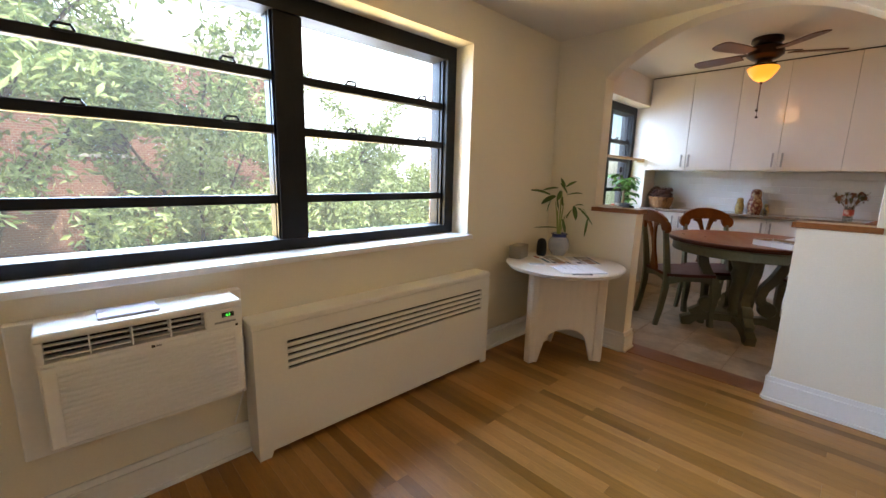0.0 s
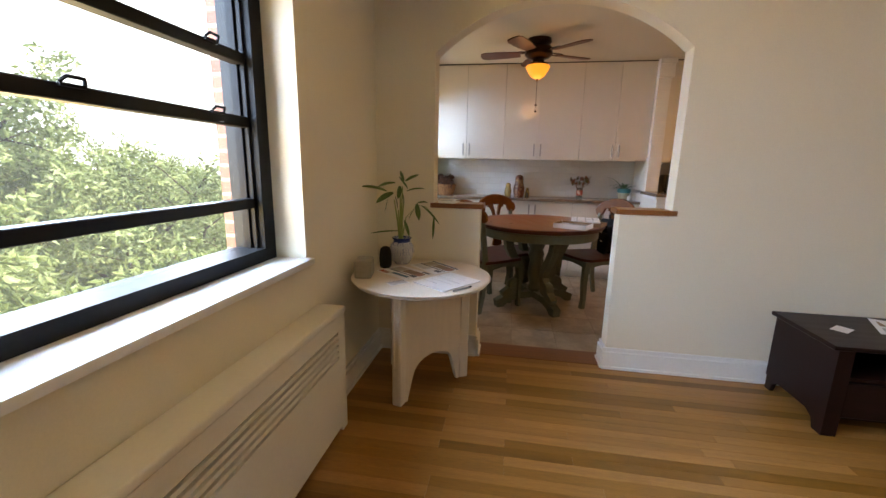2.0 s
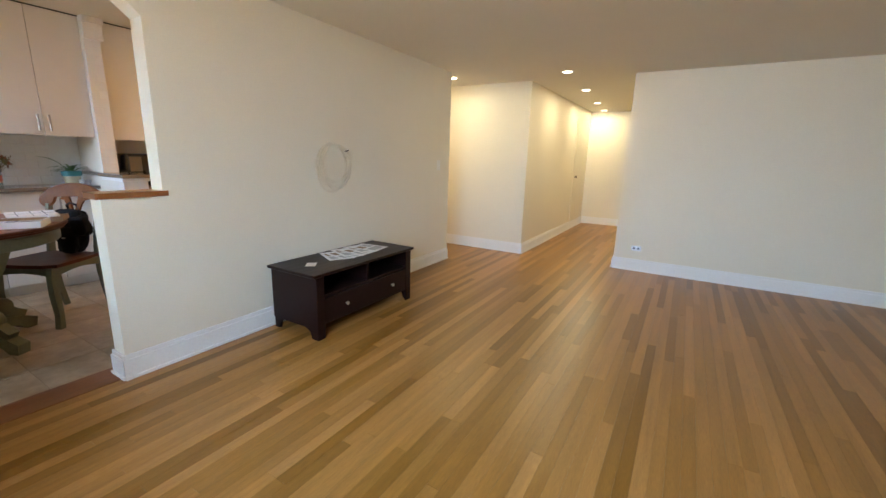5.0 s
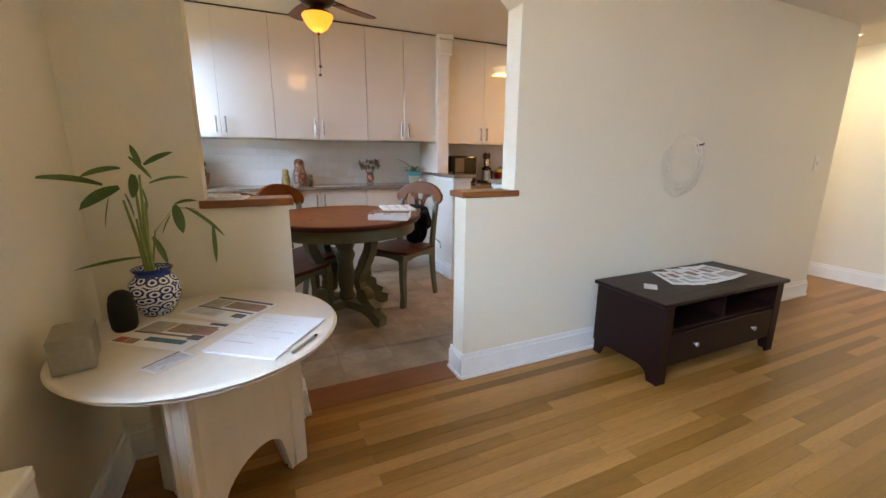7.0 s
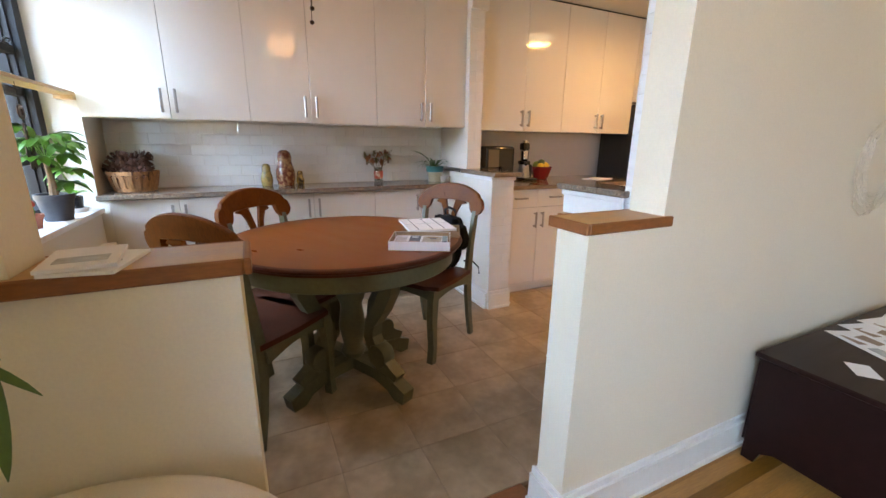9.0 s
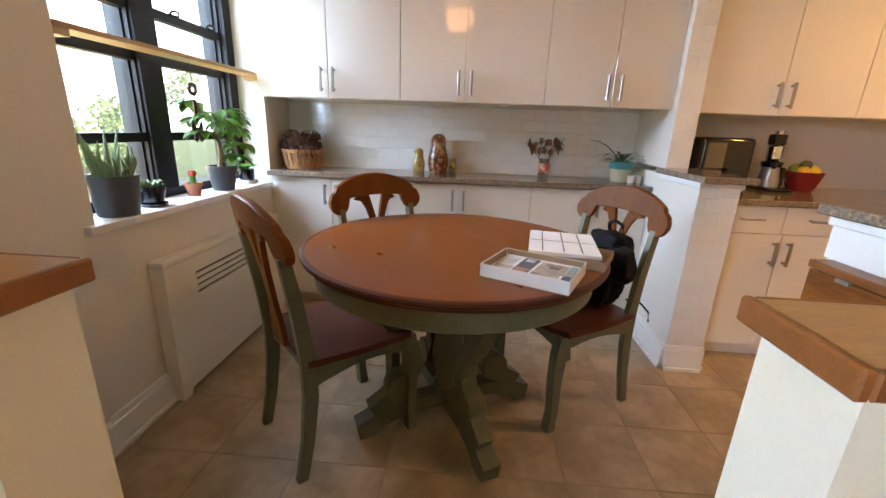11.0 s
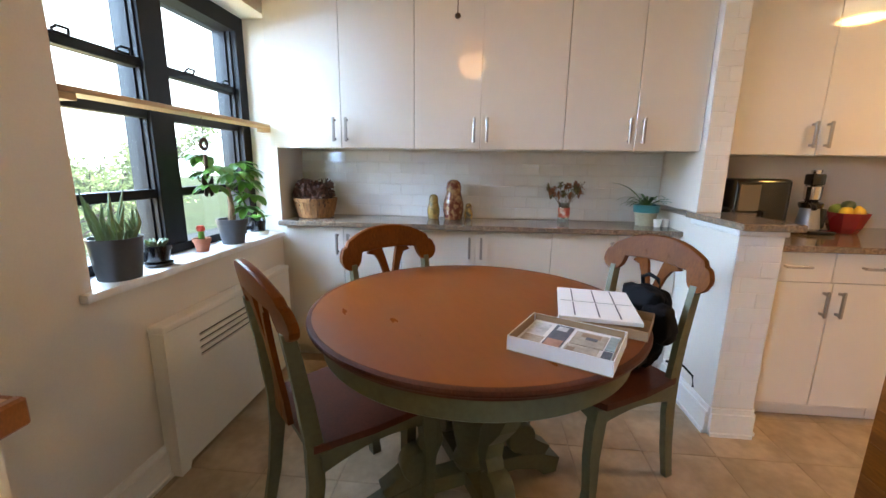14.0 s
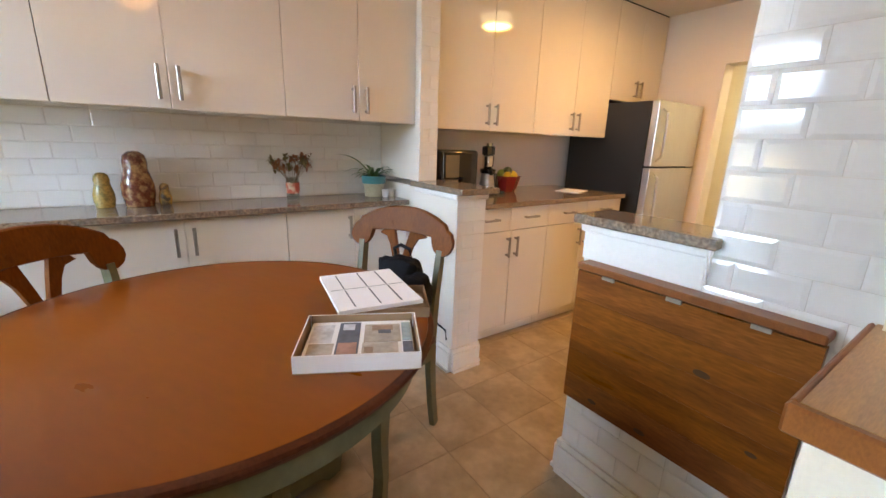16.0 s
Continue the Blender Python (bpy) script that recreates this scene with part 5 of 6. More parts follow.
part("red_top", lathe(bmesh.new(), [(0, 0.092), (0.016, 0.097), (0.019, 0.108), (0.014, 0.12), (0, 0.124)], 14), material("red_cactus", (0.55, 0.06, 0.04), 0.6, vary=0.3, fine=90, bump=0.4), cac, "red grafted ball", smooth=True)
mon = thing("money_tree", "leafy green money tree in a dark grey pot", "plant", pose(4.785, 2.165, SZ) @ Matrix.Scale(1.22, 4))
pot(mon, 0.043, 0.058, 0.105, M_POTG, 0.02)
part("trunk", tube(bmesh.new(), [(0, 0, 0.09), (0.006, 0, 0.16), (0.0, 0.004, 0.24)], [0.017, 0.011, 0.007], 8), M_TRUNK, mon, smooth=True)
rn = random.Random(21)
for k in range(18):
    a = k * 2.399
    z = 0.20 + 0.13 * rn.random()
    out = 0.05 + 0.07 * rn.random()
    p1 = Vector((math.cos(a) * out - 0.01, math.sin(a) * out * 0.7, z + 0.03))
    if k > 12:
        p1 = Vector((0.06 + 0.05 * rn.random(), -0.05 + 0.07 * rn.random(), 0.10 + 0.16 * rn.random()))
    st = part("leaf_stem", tube(bmesh.new(), [(0.0, 0.0, min(z, 0.235)), p1 * 0.6 + Vector((0, 0, z * 0.4 + 0.01)), p1], 0.0022, 5), M_MONEY, mon)
    for j in range(5):
        b = a + (j - 2) * 0.65
        part("leaf", ribbon(bmesh.new(), p1, (math.cos(b), math.sin(b) * 0.8, 0.25 - 0.2 * abs(j - 2)), 0.075 + 0.02 * rn.random(), 0.036, 1.1, 6), M_MONEY, st, smooth=True)
p5 = thing("small_plant", "small black pot with leaves on a white saucer", "plant", pose(5.055, 2.185, SZ))
pot(p5, 0.038, 0.046, 0.085, M_POTB)
part("saucer", lathe(bmesh.new(), [(0.039, 0.001), (0.056, 0.001), (0.060, 0.024), (0.0535, 0.024), (0.046, 0.008)], 28), M_PLASTIC, p5, "white plastic saucer")
for k in range(7):
    a = k * 0.9
    part("leaf", ribbon(bmesh.new(), (0, 0, 0.075), (math.cos(a), math.sin(a), 1.1), 0.09, 0.03, 1.2), M_MONEY, p5, smooth=True)

M_SHELFW = material("pale_pine_shelf", (0.50, 0.34, 0.18), 0.5, vary=0.2, stretch=(1, 9, 9), scale=3)
shelf = thing("window_shelf", "narrow pale wooden shelf across the kitchen window", "shelf", pose(4.59, 2.165, 1.46))
part("board", B(-0.629, 0.629, -0.05, 0.05, 0.0, 0.018, bevel=0.002), M_SHELFW, shelf)
for x in (-0.60, 0.60):
    part("bracket", B(x - 0.028, x + 0.028, -0.04, 0.04, -0.022, -0.0005), M_SHELFW, shelf)
orn = thing("hanging_ornament", "dark metal butterfly ornament hanging from the shelf", "ornament", pose(4.61, 2.15, 1.459))
part("cord", tube(bmesh.new(), [(0, 0, 0), (0, 0, -0.32)], 0.0012, 5), M_DARK, orn)
part("disc", lathe(bmesh.new(), [(0.014, -0.003), (0.03, -0.003), (0.03, 0.003), (0.014, 0.003), (0.014, -0.003)], 20, m=pose(0, 0, -0.12, 90, 0, 0)), M_BRONZE, orn)
part("tag", B(-0.010, 0.010, -0.003, 0.003, -0.26, -0.165), M_BRONZE, orn)
for s in (-1, 1):
    wing = [(0, -0.30), (s * 0.035, -0.26), (s * 0.042, -0.29), (s * 0.024, -0.315), (s * 0.034, -0.35), (s * 0.012, -0.36), (0, -0.33)]
    part("wing", slab(bmesh.new(), wing, "y", -0.002, 0.002), M_BRONZE, orn)

# counter along the dining wall
CZ = 0.917
M_WICKER = material("brown_wicker", (0.30, 0.15, 0.06), 0.7, vary=0.4, scale=30, fine=120, stretch=(1, 1, 0.25), bump=0.6)
M_CONE = material("pine_cone_scales", (0.10, 0.045, 0.028), 0.8, vary=0.4, fine=80, bump=0.3, rnd=0.4, island=True)
bk = thing("wicker_basket", "round brown splint basket on the granite counter", "basket", pose(5.385, 1.965, CZ) @ Matrix.Scale(1.3, 4))
part("bowl", lathe(bmesh.new(), [(0, 0), (0.078, 0), (0.1, 0.095), (0.094, 0.095), (0.072, 0.01), (0, 0.01)], 36), M_WICKER, bk, smooth=True)
for z, r in ((0.088, 0.1015), (0.012, 0.083)):
    part("rim", lathe(bmesh.new(), [(r - 0.003, z - 0.008), (r + 0.004, z - 0.008), (r + 0.005, z + 0.008), (r - 0.002, z + 0.009), (r - 0.003, z - 0.008)], 36), M_WICKER, bk)
for k in range(20):
    a = 2 * math.pi * k / 20
    bm = bmesh.new()
    box(bm, -0.011, 0.011, -0.0015, 0.0015, 0.021, 0.078)
    bmesh.ops.transform(bm, matrix=Matrix.Rotation(a, 4, "Z") @ Matrix.Translation((0, 0.0855, 0)) @ pose(0, 0, 0, -12, 0, 0), verts=bm.verts)
    part("splint", bm, M_WICKER, bk)


def pine_cone(at, r, seed):
    rn = random.Random(seed)
    bm = bmesh.new()
    lathe(bm, [(0, -r), (r * 0.5, -r * 0.6), (r * 0.55, 0), (r * 0.3, r * 0.8), (0, r)], 10)
    for i in range(46):
        z = 1 - 2 * (i + 0.5) / 46
        a = i * 2.4
        q = math.sqrt(1 - z * z)
        d = Vector((q * math.cos(a), q * math.sin(a), z + 0.35)).normalized()
        base = Vector((q * math.cos(a) * 0.5, q * math.sin(a) * 0.5, z * 0.8)) * r
        s = d.cross(Vector((0, 0, 1))).normalized() * r * 0.26
        u = d.cross(s).normalized() * r * 0.07
        vs = [bm.verts.new(p) for p in (base - s * 0.5, base + s * 0.5, base + d * r * 0.62 + s, base + d * r * 0.62 - s, base + d * r * 0.60 + u * 2)]
        bm.faces.new(vs[:4]), bm.faces.new((vs[3], vs[2], vs[4]))
    return solid("pine_cone", bm, M_CONE, "dry brown open pine cone in the basket", "pine cone", group="pine cones in the basket", m=Matrix.Translation(at) @ pose(0, 0, 0, rn.uniform(0, 180), rn.uniform(0, 180), 0))


for k, (x, y, z) in enumerate(((-0.05, 0.03, 0.085), (0.04, 0.05, 0.088), (0.0, -0.045, 0.085), (-0.055, -0.04, 0.09), (0.05, -0.03, 0.09), (0.0, 0.015, 0.135), (-0.03, 0.045, 0.14), (0.02, -0.03, 0.145), (0.045, 0.02, 0.13), (-0.045, -0.015, 0.138), (0.0, 0.06, 0.11))):
    pine_cone((5.385 + 1.3 * x, 1.965 + 1.3 * y, CZ + 1.3 * z), 0.055, k)


def nesting_doll(label, at, h, color, second):
    mat = material("painted_lacquer", color, 0.2, vary=0.35, scale=34, fine=110, bump=0.0, second=second, coat=0.3)
    r = h * 0.262
    prof = [(0, 0), (r * 0.82, 0), (r * 0.86, h * 0.03), (r, h * 0.22), (r * 0.98, h * 0.40), (r * 0.80, h * 0.58), (r * 0.70, h * 0.68), (r * 0.74, h * 0.80), (r * 0.64, h * 0.92), (r * 0.35, h * 0.985), (0, h)]
    return solid("nesting_doll", lathe(bmesh.new(), prof, 28), mat, label, "wooden doll", group="nesting dolls on the counter", smooth=True, m=pose(*at))


nesting_doll("tall painted wooden nesting doll in dark red and brown", (5.455, 1.065, CZ), 0.255, (0.16, 0.045, 0.025), (0.30, 0.17, 0.08))
nesting_doll("middle painted wooden nesting doll in gold and olive", (5.455, 1.195, CZ), 0.158, (0.42, 0.30, 0.09), (0.20, 0.17, 0.06))
nesting_doll("smallest painted wooden nesting doll in black and gold", (5.445, 0.965, CZ), 0.105, (0.04, 0.03, 0.02), (0.40, 0.27, 0.08))

M_JAR = glass_mat("jar_glass", (0.86, 0.88, 0.86), 0.02)
jar = thing("flower_jar", "glass jar with a red paper label on the counter", "jar", pose(5.45, 0.36, CZ))
part("glass", lathe(bmesh.new(), [(0, 0), (0.034, 0), (0.036, 0.01), (0.036, 0.105), (0.03, 0.12), (0.027, 0.12), (0.032, 0.102), (0.032, 0.012), (0, 0.01)], 28), M_JAR, jar, smooth=True)
part("label", lathe(bmesh.new(), [(0.0365, 0.032), (0.0372, 0.032), (0.0372, 0.092), (0.0365, 0.092), (0.0365, 0.032)], 28), material("red_cream_label", (0.50, 0.09, 0.05), 0.6, vary=0.2, scale=30, second=(0.62, 0.50, 0.38)), jar, "red and cream paper label")
dry = thing("dried_flowers", "bunch of rust and brown dried flowers in the jar", "flowers", pose(5.45, 0.36, CZ + 0.02))
M_DRYA = material("rust_petals", (0.30, 0.12, 0.05), 0.8, vary=0.4, fine=70, rnd=0.4, island=True)
M_DRYB = material("olive_dry_leaves", (0.17, 0.14, 0.05), 0.8, vary=0.4, fine=70, rnd=0.4, island=True)
rn = random.Random(9)
for k in range(16):
    a = k * 2.4
    tip = Vector((math.cos(a) * 0.055 * (0.4 + rn.random()), math.sin(a) * 0.10 * (0.3 + rn.random()), 0.145 + 0.075 * rn.random()))
    stem = part("stem", tube(bmesh.new(), [(0.01 * math.cos(a), 0.01 * math.sin(a), 0), (tip.x * 0.3, tip.y * 0.3, 0.09), tip], 0.0014, 5), M_TRUNK, dry)
    bm = bmesh.new()
    for j in range(16):
        d = Vector((rn.gauss(0, 1), rn.gauss(0, 1), rn.gauss(0.3, 0.8)))
        ribbon(bm, tip + Vector((rn.gauss(0, 0.005), rn.gauss(0, 0.005), rn.gauss(0, 0.005))), d, 0.024 + 0.014 * rn.random(), 0.014, 0.8, 3)
    part("flower_head", bm, M_DRYA if k % 3 else M_DRYB, stem)
for k in range(4):
    y = -0.07 - 0.014 * k
    stem = part("stem", tube(bmesh.new(), [(0, 0, 0.05), (0, y * 0.5, 0.14), (0.0, y, 0.19 + 0.012 * k)], 0.0012, 5), M_TRUNK, dry)
    part("berry", lathe(bmesh.new(), [(0, -0.006), (0.006, 0), (0, 0.006)], 8, (0, y, 0.195 + 0.012 * k)), M_DRYB, stem)

sp = thing("spider_plant", "spider plant with arching leaves in a teal and cream pot", "plant", pose(5.40, -0.12, CZ) @ Matrix.Scale(1.3, 4))
M_CREAMPOT = material("cream_glaze", (0.48, 0.44, 0.30), 0.35, vary=0.1)
M_TEAL = material("teal_glaze", (0.05, 0.22, 0.24), 0.3, vary=0.1)
pt = part("pot", lathe(bmesh.new(), [(0, 0), (0.042, 0), (0.05, 0.06), (0, 0.06)], 28), M_CREAMPOT, sp, smooth=True)
part("rim", lathe(bmesh.new(), [(0.0505, 0.0605), (0.056, 0.062), (0.058, 0.095), (0.05, 0.097), (0.046, 0.08), (0, 0.08)], 28), M_TEAL, pt, "teal glazed rim", smooth=True)
M_SPIDER = leaf_mat("spider_leaf", (0.09, 0.18, 0.06))
rn = random.Random(5)
for k in range(18):
    a = k * 2.4
    part("leaf", ribbon(bmesh.new(), (0.01 * math.cos(a), 0.01 * math.sin(a), 0.08), (math.cos(a) * 0.6, math.sin(a), 0.9 + 0.4 * rn.random()), 0.09 + 0.07 * rn.random(), 0.012, 1.9), M_SPIDER, sp, smooth=True)
part("leaf", ribbon(bmesh.new(), (0, 0.01, 0.08), (0, 0.75, 1.3), 0.22, 0.022, 1.4, 9), M_SPIDER, sp, smooth=True)
for x, y in ((5.33, -0.165), (5.345, -0.215)):
    cup = solid("small_cup", lathe(bmesh.new(), [(0, 0), (0.018, 0), (0.023, 0.045), (0.021, 0.045), (0.016, 0.004), (0, 0.004)], 20), M_PLASTIC, "tiny white ceramic cup on the counter", "cup", group="white cups", smooth=True, m=pose(x, y, CZ))

# kitchen counter
M_GBLACK = material("gloss_black_plastic", (0.010, 0.010, 0.011), 0.12, coat=0.4)
M_CHROME = material("polished_steel", (0.75, 0.72, 0.68), 0.10, metal=1.0, vary=0.03)
M_SMOKE = material("smoked_chrome", (0.20, 0.19, 0.185), 0.12, metal=1.0, vary=0.03, bump=0.0)
af = thing("air_fryer", "black and polished steel air fryer on the kitchen counter", "air fryer", pose(5.28, -0.625, CZ) @ Matrix.Diagonal((1.0, 1.08, 1.16, 1)))
part("body", B(-0.11, 0.13, -0.135, 0.135, 0.0, 0.255, bevel=0.025, seg=3), M_GBLACK, af, smooth=True)
part("drawer_front", B(-0.119, -0.1105, 0.015, 0.118, 0.03, 0.098, bevel=0.004), M_SMOKE, af, "polished dark steel drawer front")
part("front_panel", B(-0.119, -0.1105, 0.015, 0.118, 0.103, 0.232, bevel=0.004), M_SMOKE, af, "polished dark steel front panel")
part("handle", B(-0.145, -0.1195, -0.015, 0.012, 0.035, 0.11, bevel=0.006), M_GBLACK, af)
bl = thing("slow_juicer", "upright black and silver slow juicer on the granite counter", "juicer", pose(5.30, -0.965, CZ))
part("base", B(-0.13, 0.09, -0.06, 0.075, 0.0, 0.022, bevel=0.008, seg=2), M_GBLACK, bl, "black base plate", smooth=True)
part("motor_body", lathe(bmesh.new(), [(0, 0.0225), (0.058, 0.0225), (0.054, 0.06), (0.046, 0.11), (0.044, 0.135), (0, 0.135)], 24), material("silver_plastic", (0.42, 0.41, 0.40), 0.3, metal=0.6, vary=0.04), bl, "silver motor body", smooth=True)
part("side_panel", B(-0.03, 0.03, -0.075, -0.047, 0.0225, 0.135, bevel=0.008), M_GBLACK, bl)
part("collar", lathe(bmesh.new(), [(0, 0.1355), (0.050, 0.1355), (0.056, 0.15), (0.056, 0.165), (0.03, 0.175), (0, 0.175)], 24), M_GBLACK, bl, "black collar", smooth=True)
part("spout", tube(bmesh.new(), [(-0.045, 0.03, 0.155), (-0.085, 0.045, 0.15), (-0.095, 0.048, 0.135)], 0.013, 10), M_GBLACK, bl, smooth=True)
dr2 = part("drum", lathe(bmesh.new(), [(0.028, 0.1755), (0.040, 0.185), (0.042, 0.255), (0.034, 0.262), (0, 0.262)], 24), M_CHROME, bl, "polished drum", smooth=True)
part("hopper", B(-0.034, 0.034, -0.032, 0.036, 0.2625, 0.325, bevel=0.01, seg=2), M_GBLACK, dr2, "black feed hopper", smooth=True)
part("feed_tube", lathe(bmesh.new(), [(0, 0.3255), (0.024, 0.3255), (0.026, 0.345), (0, 0.345)], 16), M_CHROME, dr2, smooth=True)
bw = solid("fruit_bowl", lathe(bmesh.new(), [(0, 0), (0.06, 0), (0.075, 0.03), (0.10, 0.115), (0.095, 0.115), (0.07, 0.034), (0, 0.02)], 8), material("dark_red_lacquer", (0.20, 0.012, 0.012), 0.25, coat=0.3), "dark red faceted bowl filled with fruit", "bowl", m=pose(5.30, -1.16, CZ))
for i, (nm, col, x, y, z, r, lab) in enumerate((("lemon", (0.75, 0.48, 0.03), -0.03, -0.035, 0.115, 0.033, "yellow lemon in the red bowl"), ("lemon", (0.72, 0.46, 0.03), -0.03, 0.03, 0.118, 0.03, "yellow lemon in the red bowl"), ("green_apple", (0.20, 0.26, 0.04), 0.025, 0.035, 0.125, 0.038, "green apple in the red bowl"), ("green_apple", (0.16, 0.20, 0.04), 0.03, -0.03, 0.12, 0.038, "green apple in the red bowl"), ("avocado", (0.05, 0.08, 0.03), 0.0, 0.0, 0.148, 0.034, "dark green avocado on the fruit"))):
    k = 1.3 if nm != "green_apple" else 0.95
    solid(nm, lathe(bmesh.new(), [(0, -r * k), (r * 0.5, -r * k * 0.85), (r * 0.95, -r * 0.3), (r, r * 0.1), (r * 0.7, r * k * 0.75), (r * 0.2, r * k * 0.98), (0, r * k * 0.95)], 18), material(nm + "_skin", col, 0.4, vary=0.15, fine=80, bump=0.05), lab, "fruit", smooth=True, m=pose(5.30 + x, -1.16 + y, CZ + z, 60 * i, 40, 0))
sheet("counter_papers", "white papers lying on the kitchen counter", (5.12, -1.70, CZ), 0.18, 0.26, 20, [], 0.004)

# on the dining table
TT = 0.7815
M_CARD = material("brown_cardboard", (0.32, 0.21, 0.12), 0.8, vary=0.06)
bxt = thing("open_box", "shallow open white cardboard box on the dining table", "box", pose(3.871, 0.635, TT, 0, 0, -116.6))
w, h, hh = 0.265, 0.205, 0.042
part("bottom", B(-w / 2, w / 2, -h / 2, h / 2, 0.0005, 0.0025), M_CARD, bxt, "brown cardboard inside")
for a in ((-w / 2, -w / 2 + 0.0025, -h / 2, h / 2), (w / 2 - 0.0025, w / 2, -h / 2, h / 2), (-w / 2 + 0.003, w / 2 - 0.003, -h / 2, -h / 2 + 0.0025), (-w / 2 + 0.003, w / 2 - 0.003, h / 2 - 0.0025, h / 2)):
    part("side", B(*a, 0.003, hh), M_PAPER, bxt, "white cardboard side")
    cx, cy = (a[0] + a[1]) / 2, (a[2] + a[3]) / 2
    s = 0.0018
    if a[1] - a[0] < 0.01:
        sx = s if cx < 0 else -s
        part("lining", B(min(cx + sx, cx + sx * 1.5), max(cx + sx, cx + sx * 1.5), a[2] + 0.006, a[3] - 0.006, 0.004, hh - 0.0005), M_CARD, bxt, "brown inside face")
    else:
        sy = s if cy < 0 else -s
        part("lining", B(a[0] + 0.004, a[1] - 0.004, min(cy + sy, cy + sy * 1.5), max(cy + sy, cy + sy * 1.5), 0.004, hh - 0.0005), M_CARD, bxt, "brown inside face")
sheet("brochure_stack", "stack of printed property brochures with room photos inside the box", (3.871, 0.635, TT + 0.003), 0.24, 0.185, -116.6, [(-0.09, 0.03, 0.05, 0.09, "pale"), (-0.085, -0.05, 0.055, 0.06, "sand"), (-0.028, 0.0, 0.05, 0.17, "dark"), (-0.03, 0.06, 0.028, 0.032, "pale"), (-0.028, -0.045, 0.042, 0.05, "blush"), (0.05, 0.025, 0.085, 0.09, "sand"), (0.05, 0.05, 0.05, 0.028, "photo"), (0.055, 0.03, 0.03, 0.018, "dark"), (0.045, -0.055, 0.08, 0.06, "sand"), (0.02, -0.06, 0.02, 0.03, "photo"), (0.107, 0.03, 0.022, 0.09, "teal"), (0.107, -0.05, 0.022, 0.05, "dark")], 0.022)
tray = thing("cardboard_tray", "open brown cardboard tray under the printed forms", "box", pose(4.063, 0.458, TT, 0, 0, -116.6) @ Matrix.Diagonal((0.82, 0.9, 1, 1)))
part("bottom", B(-0.13, 0.13, -0.10, 0.10, 0.0005, 0.0025), M_CARD, tray)
for a in ((-0.13, -0.1275, -0.10, 0.10), (0.1275, 0.13, -0.10, 0.10), (-0.127, 0.127, -0.10, -0.0975), (-0.127, 0.127, 0.0975, 0.10)):
    part("side", B(*a, 0.003, 0.030), M_CARD, tray)
rows = [(x, y, 0.004, 0.125, "dark") for x in (-0.07, 0.0, 0.06) for y in (-0.072, 0.072)] + [(0.0, 0.0, 0.22, 0.0016, "grey")]
sheet("form_stack", "stack of white printed sheets with dark column lines", (4.135, 0.497, TT + 0.0305), 0.235, 0.30, -99, rows, 0.012)

# backpack on the chair
M_NAVY = material("black_navy_nylon", (0.004, 0.0045, 0.007), 0.75, vary=0.4, scale=14, fine=160, bump=0.4, spec=0.2)
bp = thing("backpack", "slumped black nylon backpack on the dining chair seat", "backpack", pose(4.425, 0.275, 0.463, 0, 0, 30) @ Matrix.Diagonal((0.84, 0.92, 0.92, 1)))


def lump(sx, sy, sz, at, seed, tilt=0.0):
    bm = bmesh.new()
    bmesh.ops.create_icosphere(bm, subdivisions=4, radius=1.0)
    for v in bm.verts:
        c = v.co.copy()
        n = noise.noise(c * 1.7 + Vector((seed, 0, 0))) * 0.16 + noise.noise(c * 5.0 + Vector((0, seed, 0))) * 0.05
        q = Vector([math.copysign(abs(k) ** 0.65, k) for k in c])
        v.co = Vector((q.x * sx, q.y * sy, q.z * sz)) * (1 + n) * 0.85
    bmesh.ops.transform(bm, matrix=Matrix.Translation(at) @ pose(0, 0, 0, tilt, 0, 0), verts=bm.verts)
    return bm


part("main_bag", lump(0.125, 0.075, 0.20, (-0.01, -0.09, 0.185), 3.0, 12), M_NAVY, bp, smooth=True)
part("front_pocket", lump(0.10, 0.05, 0.12, (-0.03, 0.0, 0.12), 8.0, 8), M_NAVY, bp, smooth=True)
part("side_flap", lump(0.085, 0.06, 0.10, (-0.12, -0.04, 0.235), 14.0, -10), M_NAVY, bp, smooth=True)
part("top_flap", lump(0.12, 0.07, 0.06, (-0.01, -0.06, 0.315), 21.0, 18), M_NAVY, bp, smooth=True)
part("handle_loop", tube(bmesh.new(), [(-0.05, -0.12, 0.34), (-0.045, -0.10, 0.40), (0.0, -0.095, 0.415), (0.04, -0.10, 0.395), (0.045, -0.12, 0.34)], 0.009, 8), M_NAVY, bp, smooth=True)
part("strap", tube(bmesh.new(), [(0.10, -0.15, 0.32), (0.14, -0.08, 0.22), (0.135, -0.06, 0.1), (0.10, -0.10, 0.02)], 0.010, 8), M_NAVY, bp, smooth=True)
part("strap", tube(bmesh.new(), [(-0.12, -0.12, 0.05), (-0.17, -0.17, 0.04), (-0.20, -0.20, 0.0), (-0.205, -0.205, -0.05)], 0.005, 6), M_NAVY, bp, "loose strap end", smooth=True)
part("reflective_tag", B(-0.06, -0.03, 0.052, 0.055, 0.145, 0.152), M_PLASTIC, bp, "small pale tag")


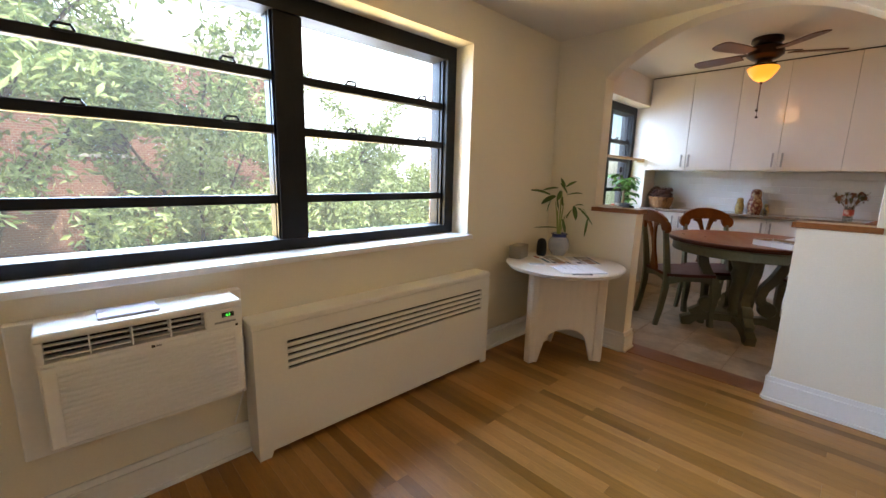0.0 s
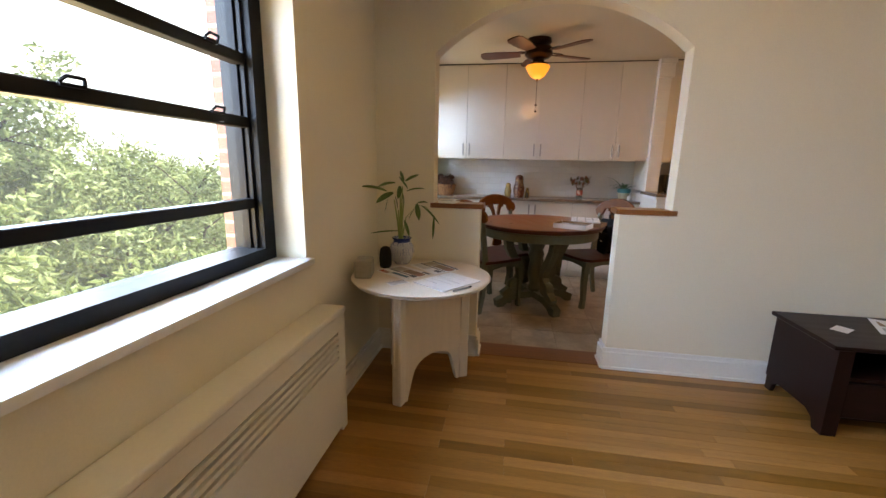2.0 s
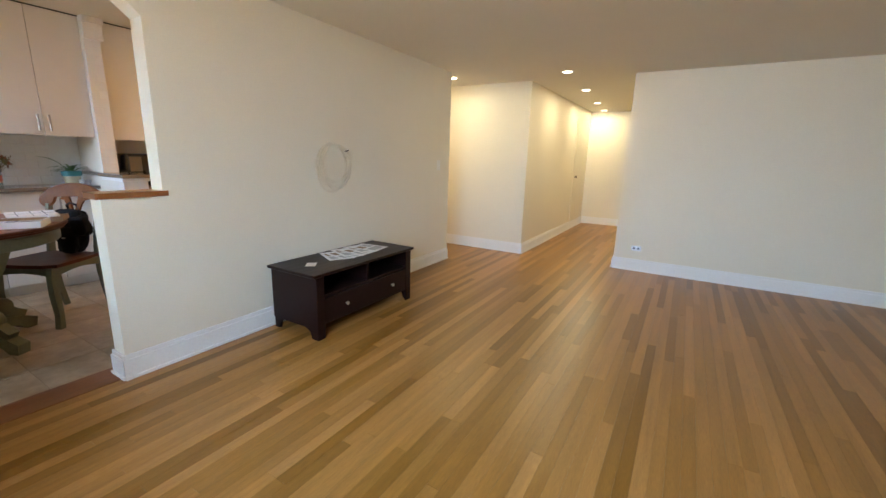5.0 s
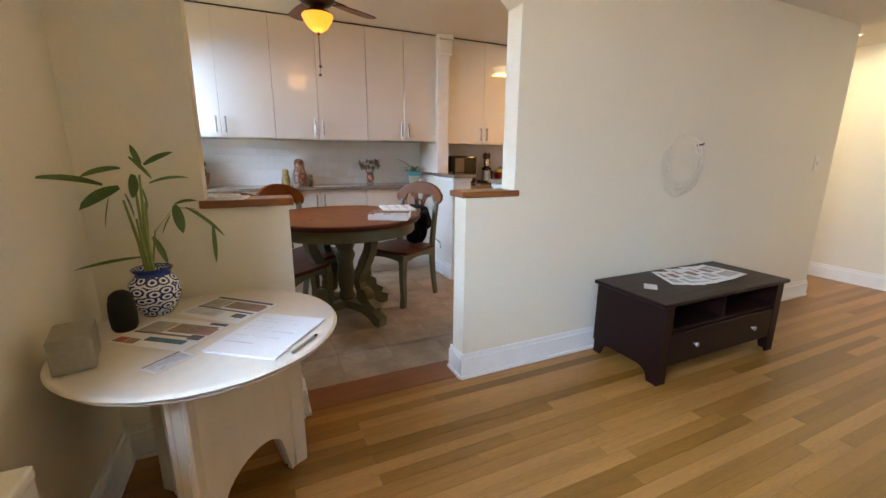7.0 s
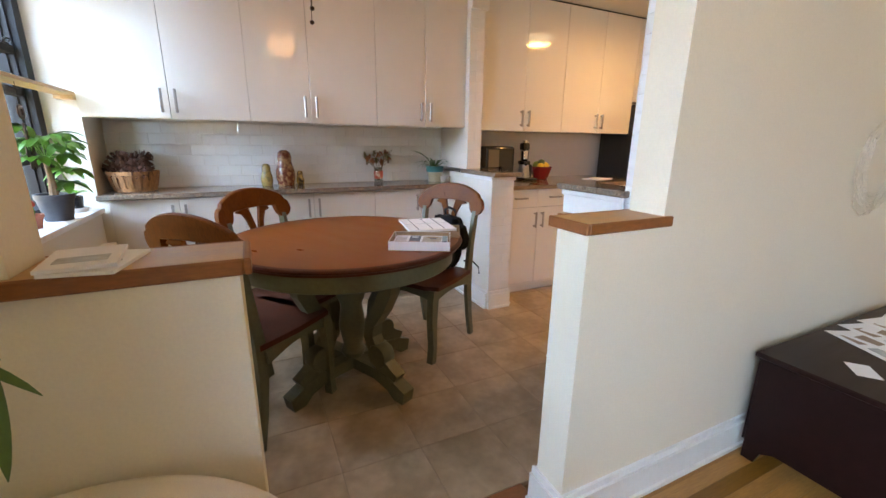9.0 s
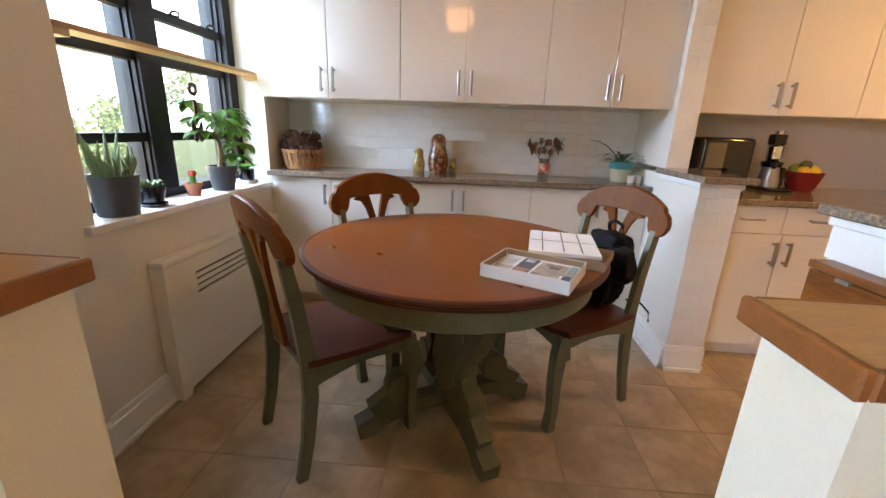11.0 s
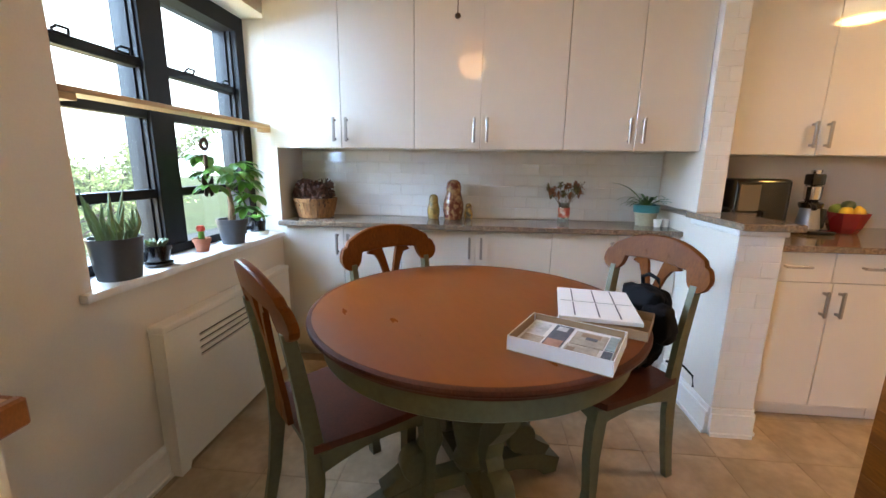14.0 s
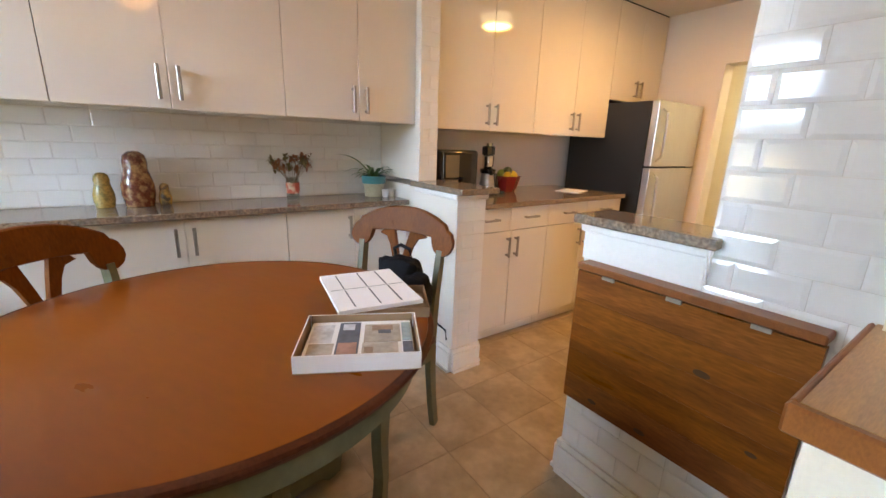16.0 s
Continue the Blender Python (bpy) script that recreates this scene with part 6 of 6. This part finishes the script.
# ---- pieces: floor boards, floor tiles, wall tiles ----
rnd = random.Random(4)
BW = 0.0572
lens = [0.6, 0.9, 1.3, 1.7, 2.2]
plank_mesh = {L: mesh_of(box(bmesh.new(), -BW / 2 + 0.0003, BW / 2 - 0.0003, -L / 2 + 0.0003, L / 2 - 0.0003, -0.0105, 0.0, bevel=0.0004), "floor_board", M_OAK) for L in lens}
verts, faces = [], []
count = 0
x = 3.03 - BW / 2
row = 0
while x > -2.0:
    y = 2.02 - rnd.random() * 0.5
    first = True
    y1 = 2.02
    while y1 > -7.45:
        L = rnd.choice(lens)
        y0 = y1 - L
        if first:
            L = rnd.choice(lens[:3])
            y0, first = y1 - L, False
        cy = (y0 + y1) / 2
        hidden = (x < 1.0 and y1 < -4.5) or (x > 2.5 and y1 < -4.6)
        if not hidden:
            if count < 300 and -0.9 < cy < 1.9 and 0.9 < x < 3.03:
                ob = new("floor_board", plank_mesh[L])
                ob.parent, ob.location = floor_l, (x, cy, 0)
                count += 1
            else:
                n0 = len(verts)
                a, b, c, d = x - BW / 2 + 0.0003, x + BW / 2 - 0.0003, y0 + 0.0003, y1 - 0.0003
                verts += [(a, c, 0), (b, c, 0), (b, d, 0), (a, d, 0), (a, c, -0.0105), (b, c, -0.0105), (b, d, -0.0105), (a, d, -0.0105)]
                faces += [(n0, n0 + 1, n0 + 2, n0 + 3), (n0, n0 + 4, n0 + 5, n0 + 1), (n0 + 1, n0 + 5, n0 + 6, n0 + 2), (n0 + 2, n0 + 6, n0 + 7, n0 + 3), (n0 + 3, n0 + 7, n0 + 4, n0)]
        y1 = y0
    x -= BW
me = bpy.data.meshes.new("far_floor_boards")
me.from_pydata(verts, [], faces)
me.materials.append(M_OAKJ)
fb = tagged(new("far_floor_boards", me), kind="stuff")
fb.parent = floor_l

TS = 0.325
ftile = mesh_of(box(bmesh.new(), -TS / 2 + 0.002, TS / 2 - 0.002, -TS / 2 + 0.002, TS / 2 - 0.002, -0.0075, 0.001, bevel=0.0015), "floor_tile", M_TILEF)
for i in range(8):
    for j in range(16):
        tx, ty = 3.22 + TS * (i + 0.5), 2.12 - 0.05 - TS * (j - 0.5)
        if tx - TS / 2 > 5.25:
            continue
        ob = new("floor_tile", ftile)
        ob.parent, ob.location = floor_k, (tx, ty, 0)


def tile_mesh(w, h, axis, flat):
    bm = bmesh.new()
    g, d, s = (0.0004, 0.002, 0.0025) if flat == True else (0.0005, 0.005, 0.011) if flat == "deep" else (0.0005, 0.003, 0.005)
    ring = [[bm.verts.new((u, v, z)) for u, v in ((-w / 2 + k, -h / 2 + k), (w / 2 - k, -h / 2 + k), (w / 2 - k, h / 2 - k), (-w / 2 + k, h / 2 - k))] for k, z in ((g, 0.0), (g, d * 0.45), (g + s, d))]
    for a, b in zip(ring, ring[1:]):
        for k in range(4):
            bm.faces.new((a[k], a[(k + 1) % 4], b[(k + 1) % 4], b[k]))
    bm.faces.new(ring[-1])
    turn = {"-x": Matrix(((0, 0, -1, 0), (-1, 0, 0, 0), (0, 1, 0, 0), (0, 0, 0, 1))), "+y": Matrix(((-1, 0, 0, 0), (0, 0, 1, 0), (0, 1, 0, 0), (0, 0, 0, 1))), "+x": Matrix(((0, 0, 1, 0), (1, 0, 0, 0), (0, 1, 0, 0), (0, 0, 0, 1)))}[axis]
    bmesh.ops.transform(bm, matrix=turn, verts=bm.verts)
    me = bpy.data.meshes.new("wall_tile")
    bm.to_mesh(me)
    bm.free()
    me.materials.append(M_SUBWAY)
    return me


def tile_field(parent_name, axis, plane, u0, u1, z0, z1, w, h, flat=False):
    """Bevelled tiles in running bond on a plane; u runs along the wall."""
    parent = bpy.data.objects[parent_name]
    made = {}
    r, z = 0, z0
    while z < z1 - 0.01:
        hh = min(h, z1 - z)
        u = u0 - (w / 2 if r % 2 else 0)
        while u < u1 - 0.004:
            a, b = max(u, u0), min(u + w, u1)
            key = (round(b - a, 4), round(hh, 4))
            if b - a > 0.025:
                if key not in made:
                    made[key] = tile_mesh(*key, axis, flat)
                ob = new("wall_tile", made[key])
                ob.parent = parent
                c = ((a + b) / 2, z + hh / 2)
                ob.location = (plane, c[0], c[1]) if axis in ("-x", "+x") else (c[0], plane, c[1])
            u += w
        z += h
        r += 1


tile_field("wall_kitchen_east", "-x", 5.549, -0.243, 2.118, 0.918, 1.347, 0.152, 0.0715)
tile_field("column_kitchen", "-x", 5.074, -0.371, -0.25, 1.04, 2.17, 0.121, 0.0715, True)
tile_field("half_wall_kitchen", "-x", 4.689, -0.434, -0.248, 0.145, 1.0, 0.152, 0.0715, True)
tile_field("peninsula_wall", "+y", -0.2045, 3.145, 3.513, 0.145, 2.34, 0.152, 0.076, "deep")
tile_field("peninsula_wall", "+y", -0.2045, 3.5135, 3.888, 0.145, 0.88, 0.152, 0.076, "deep")
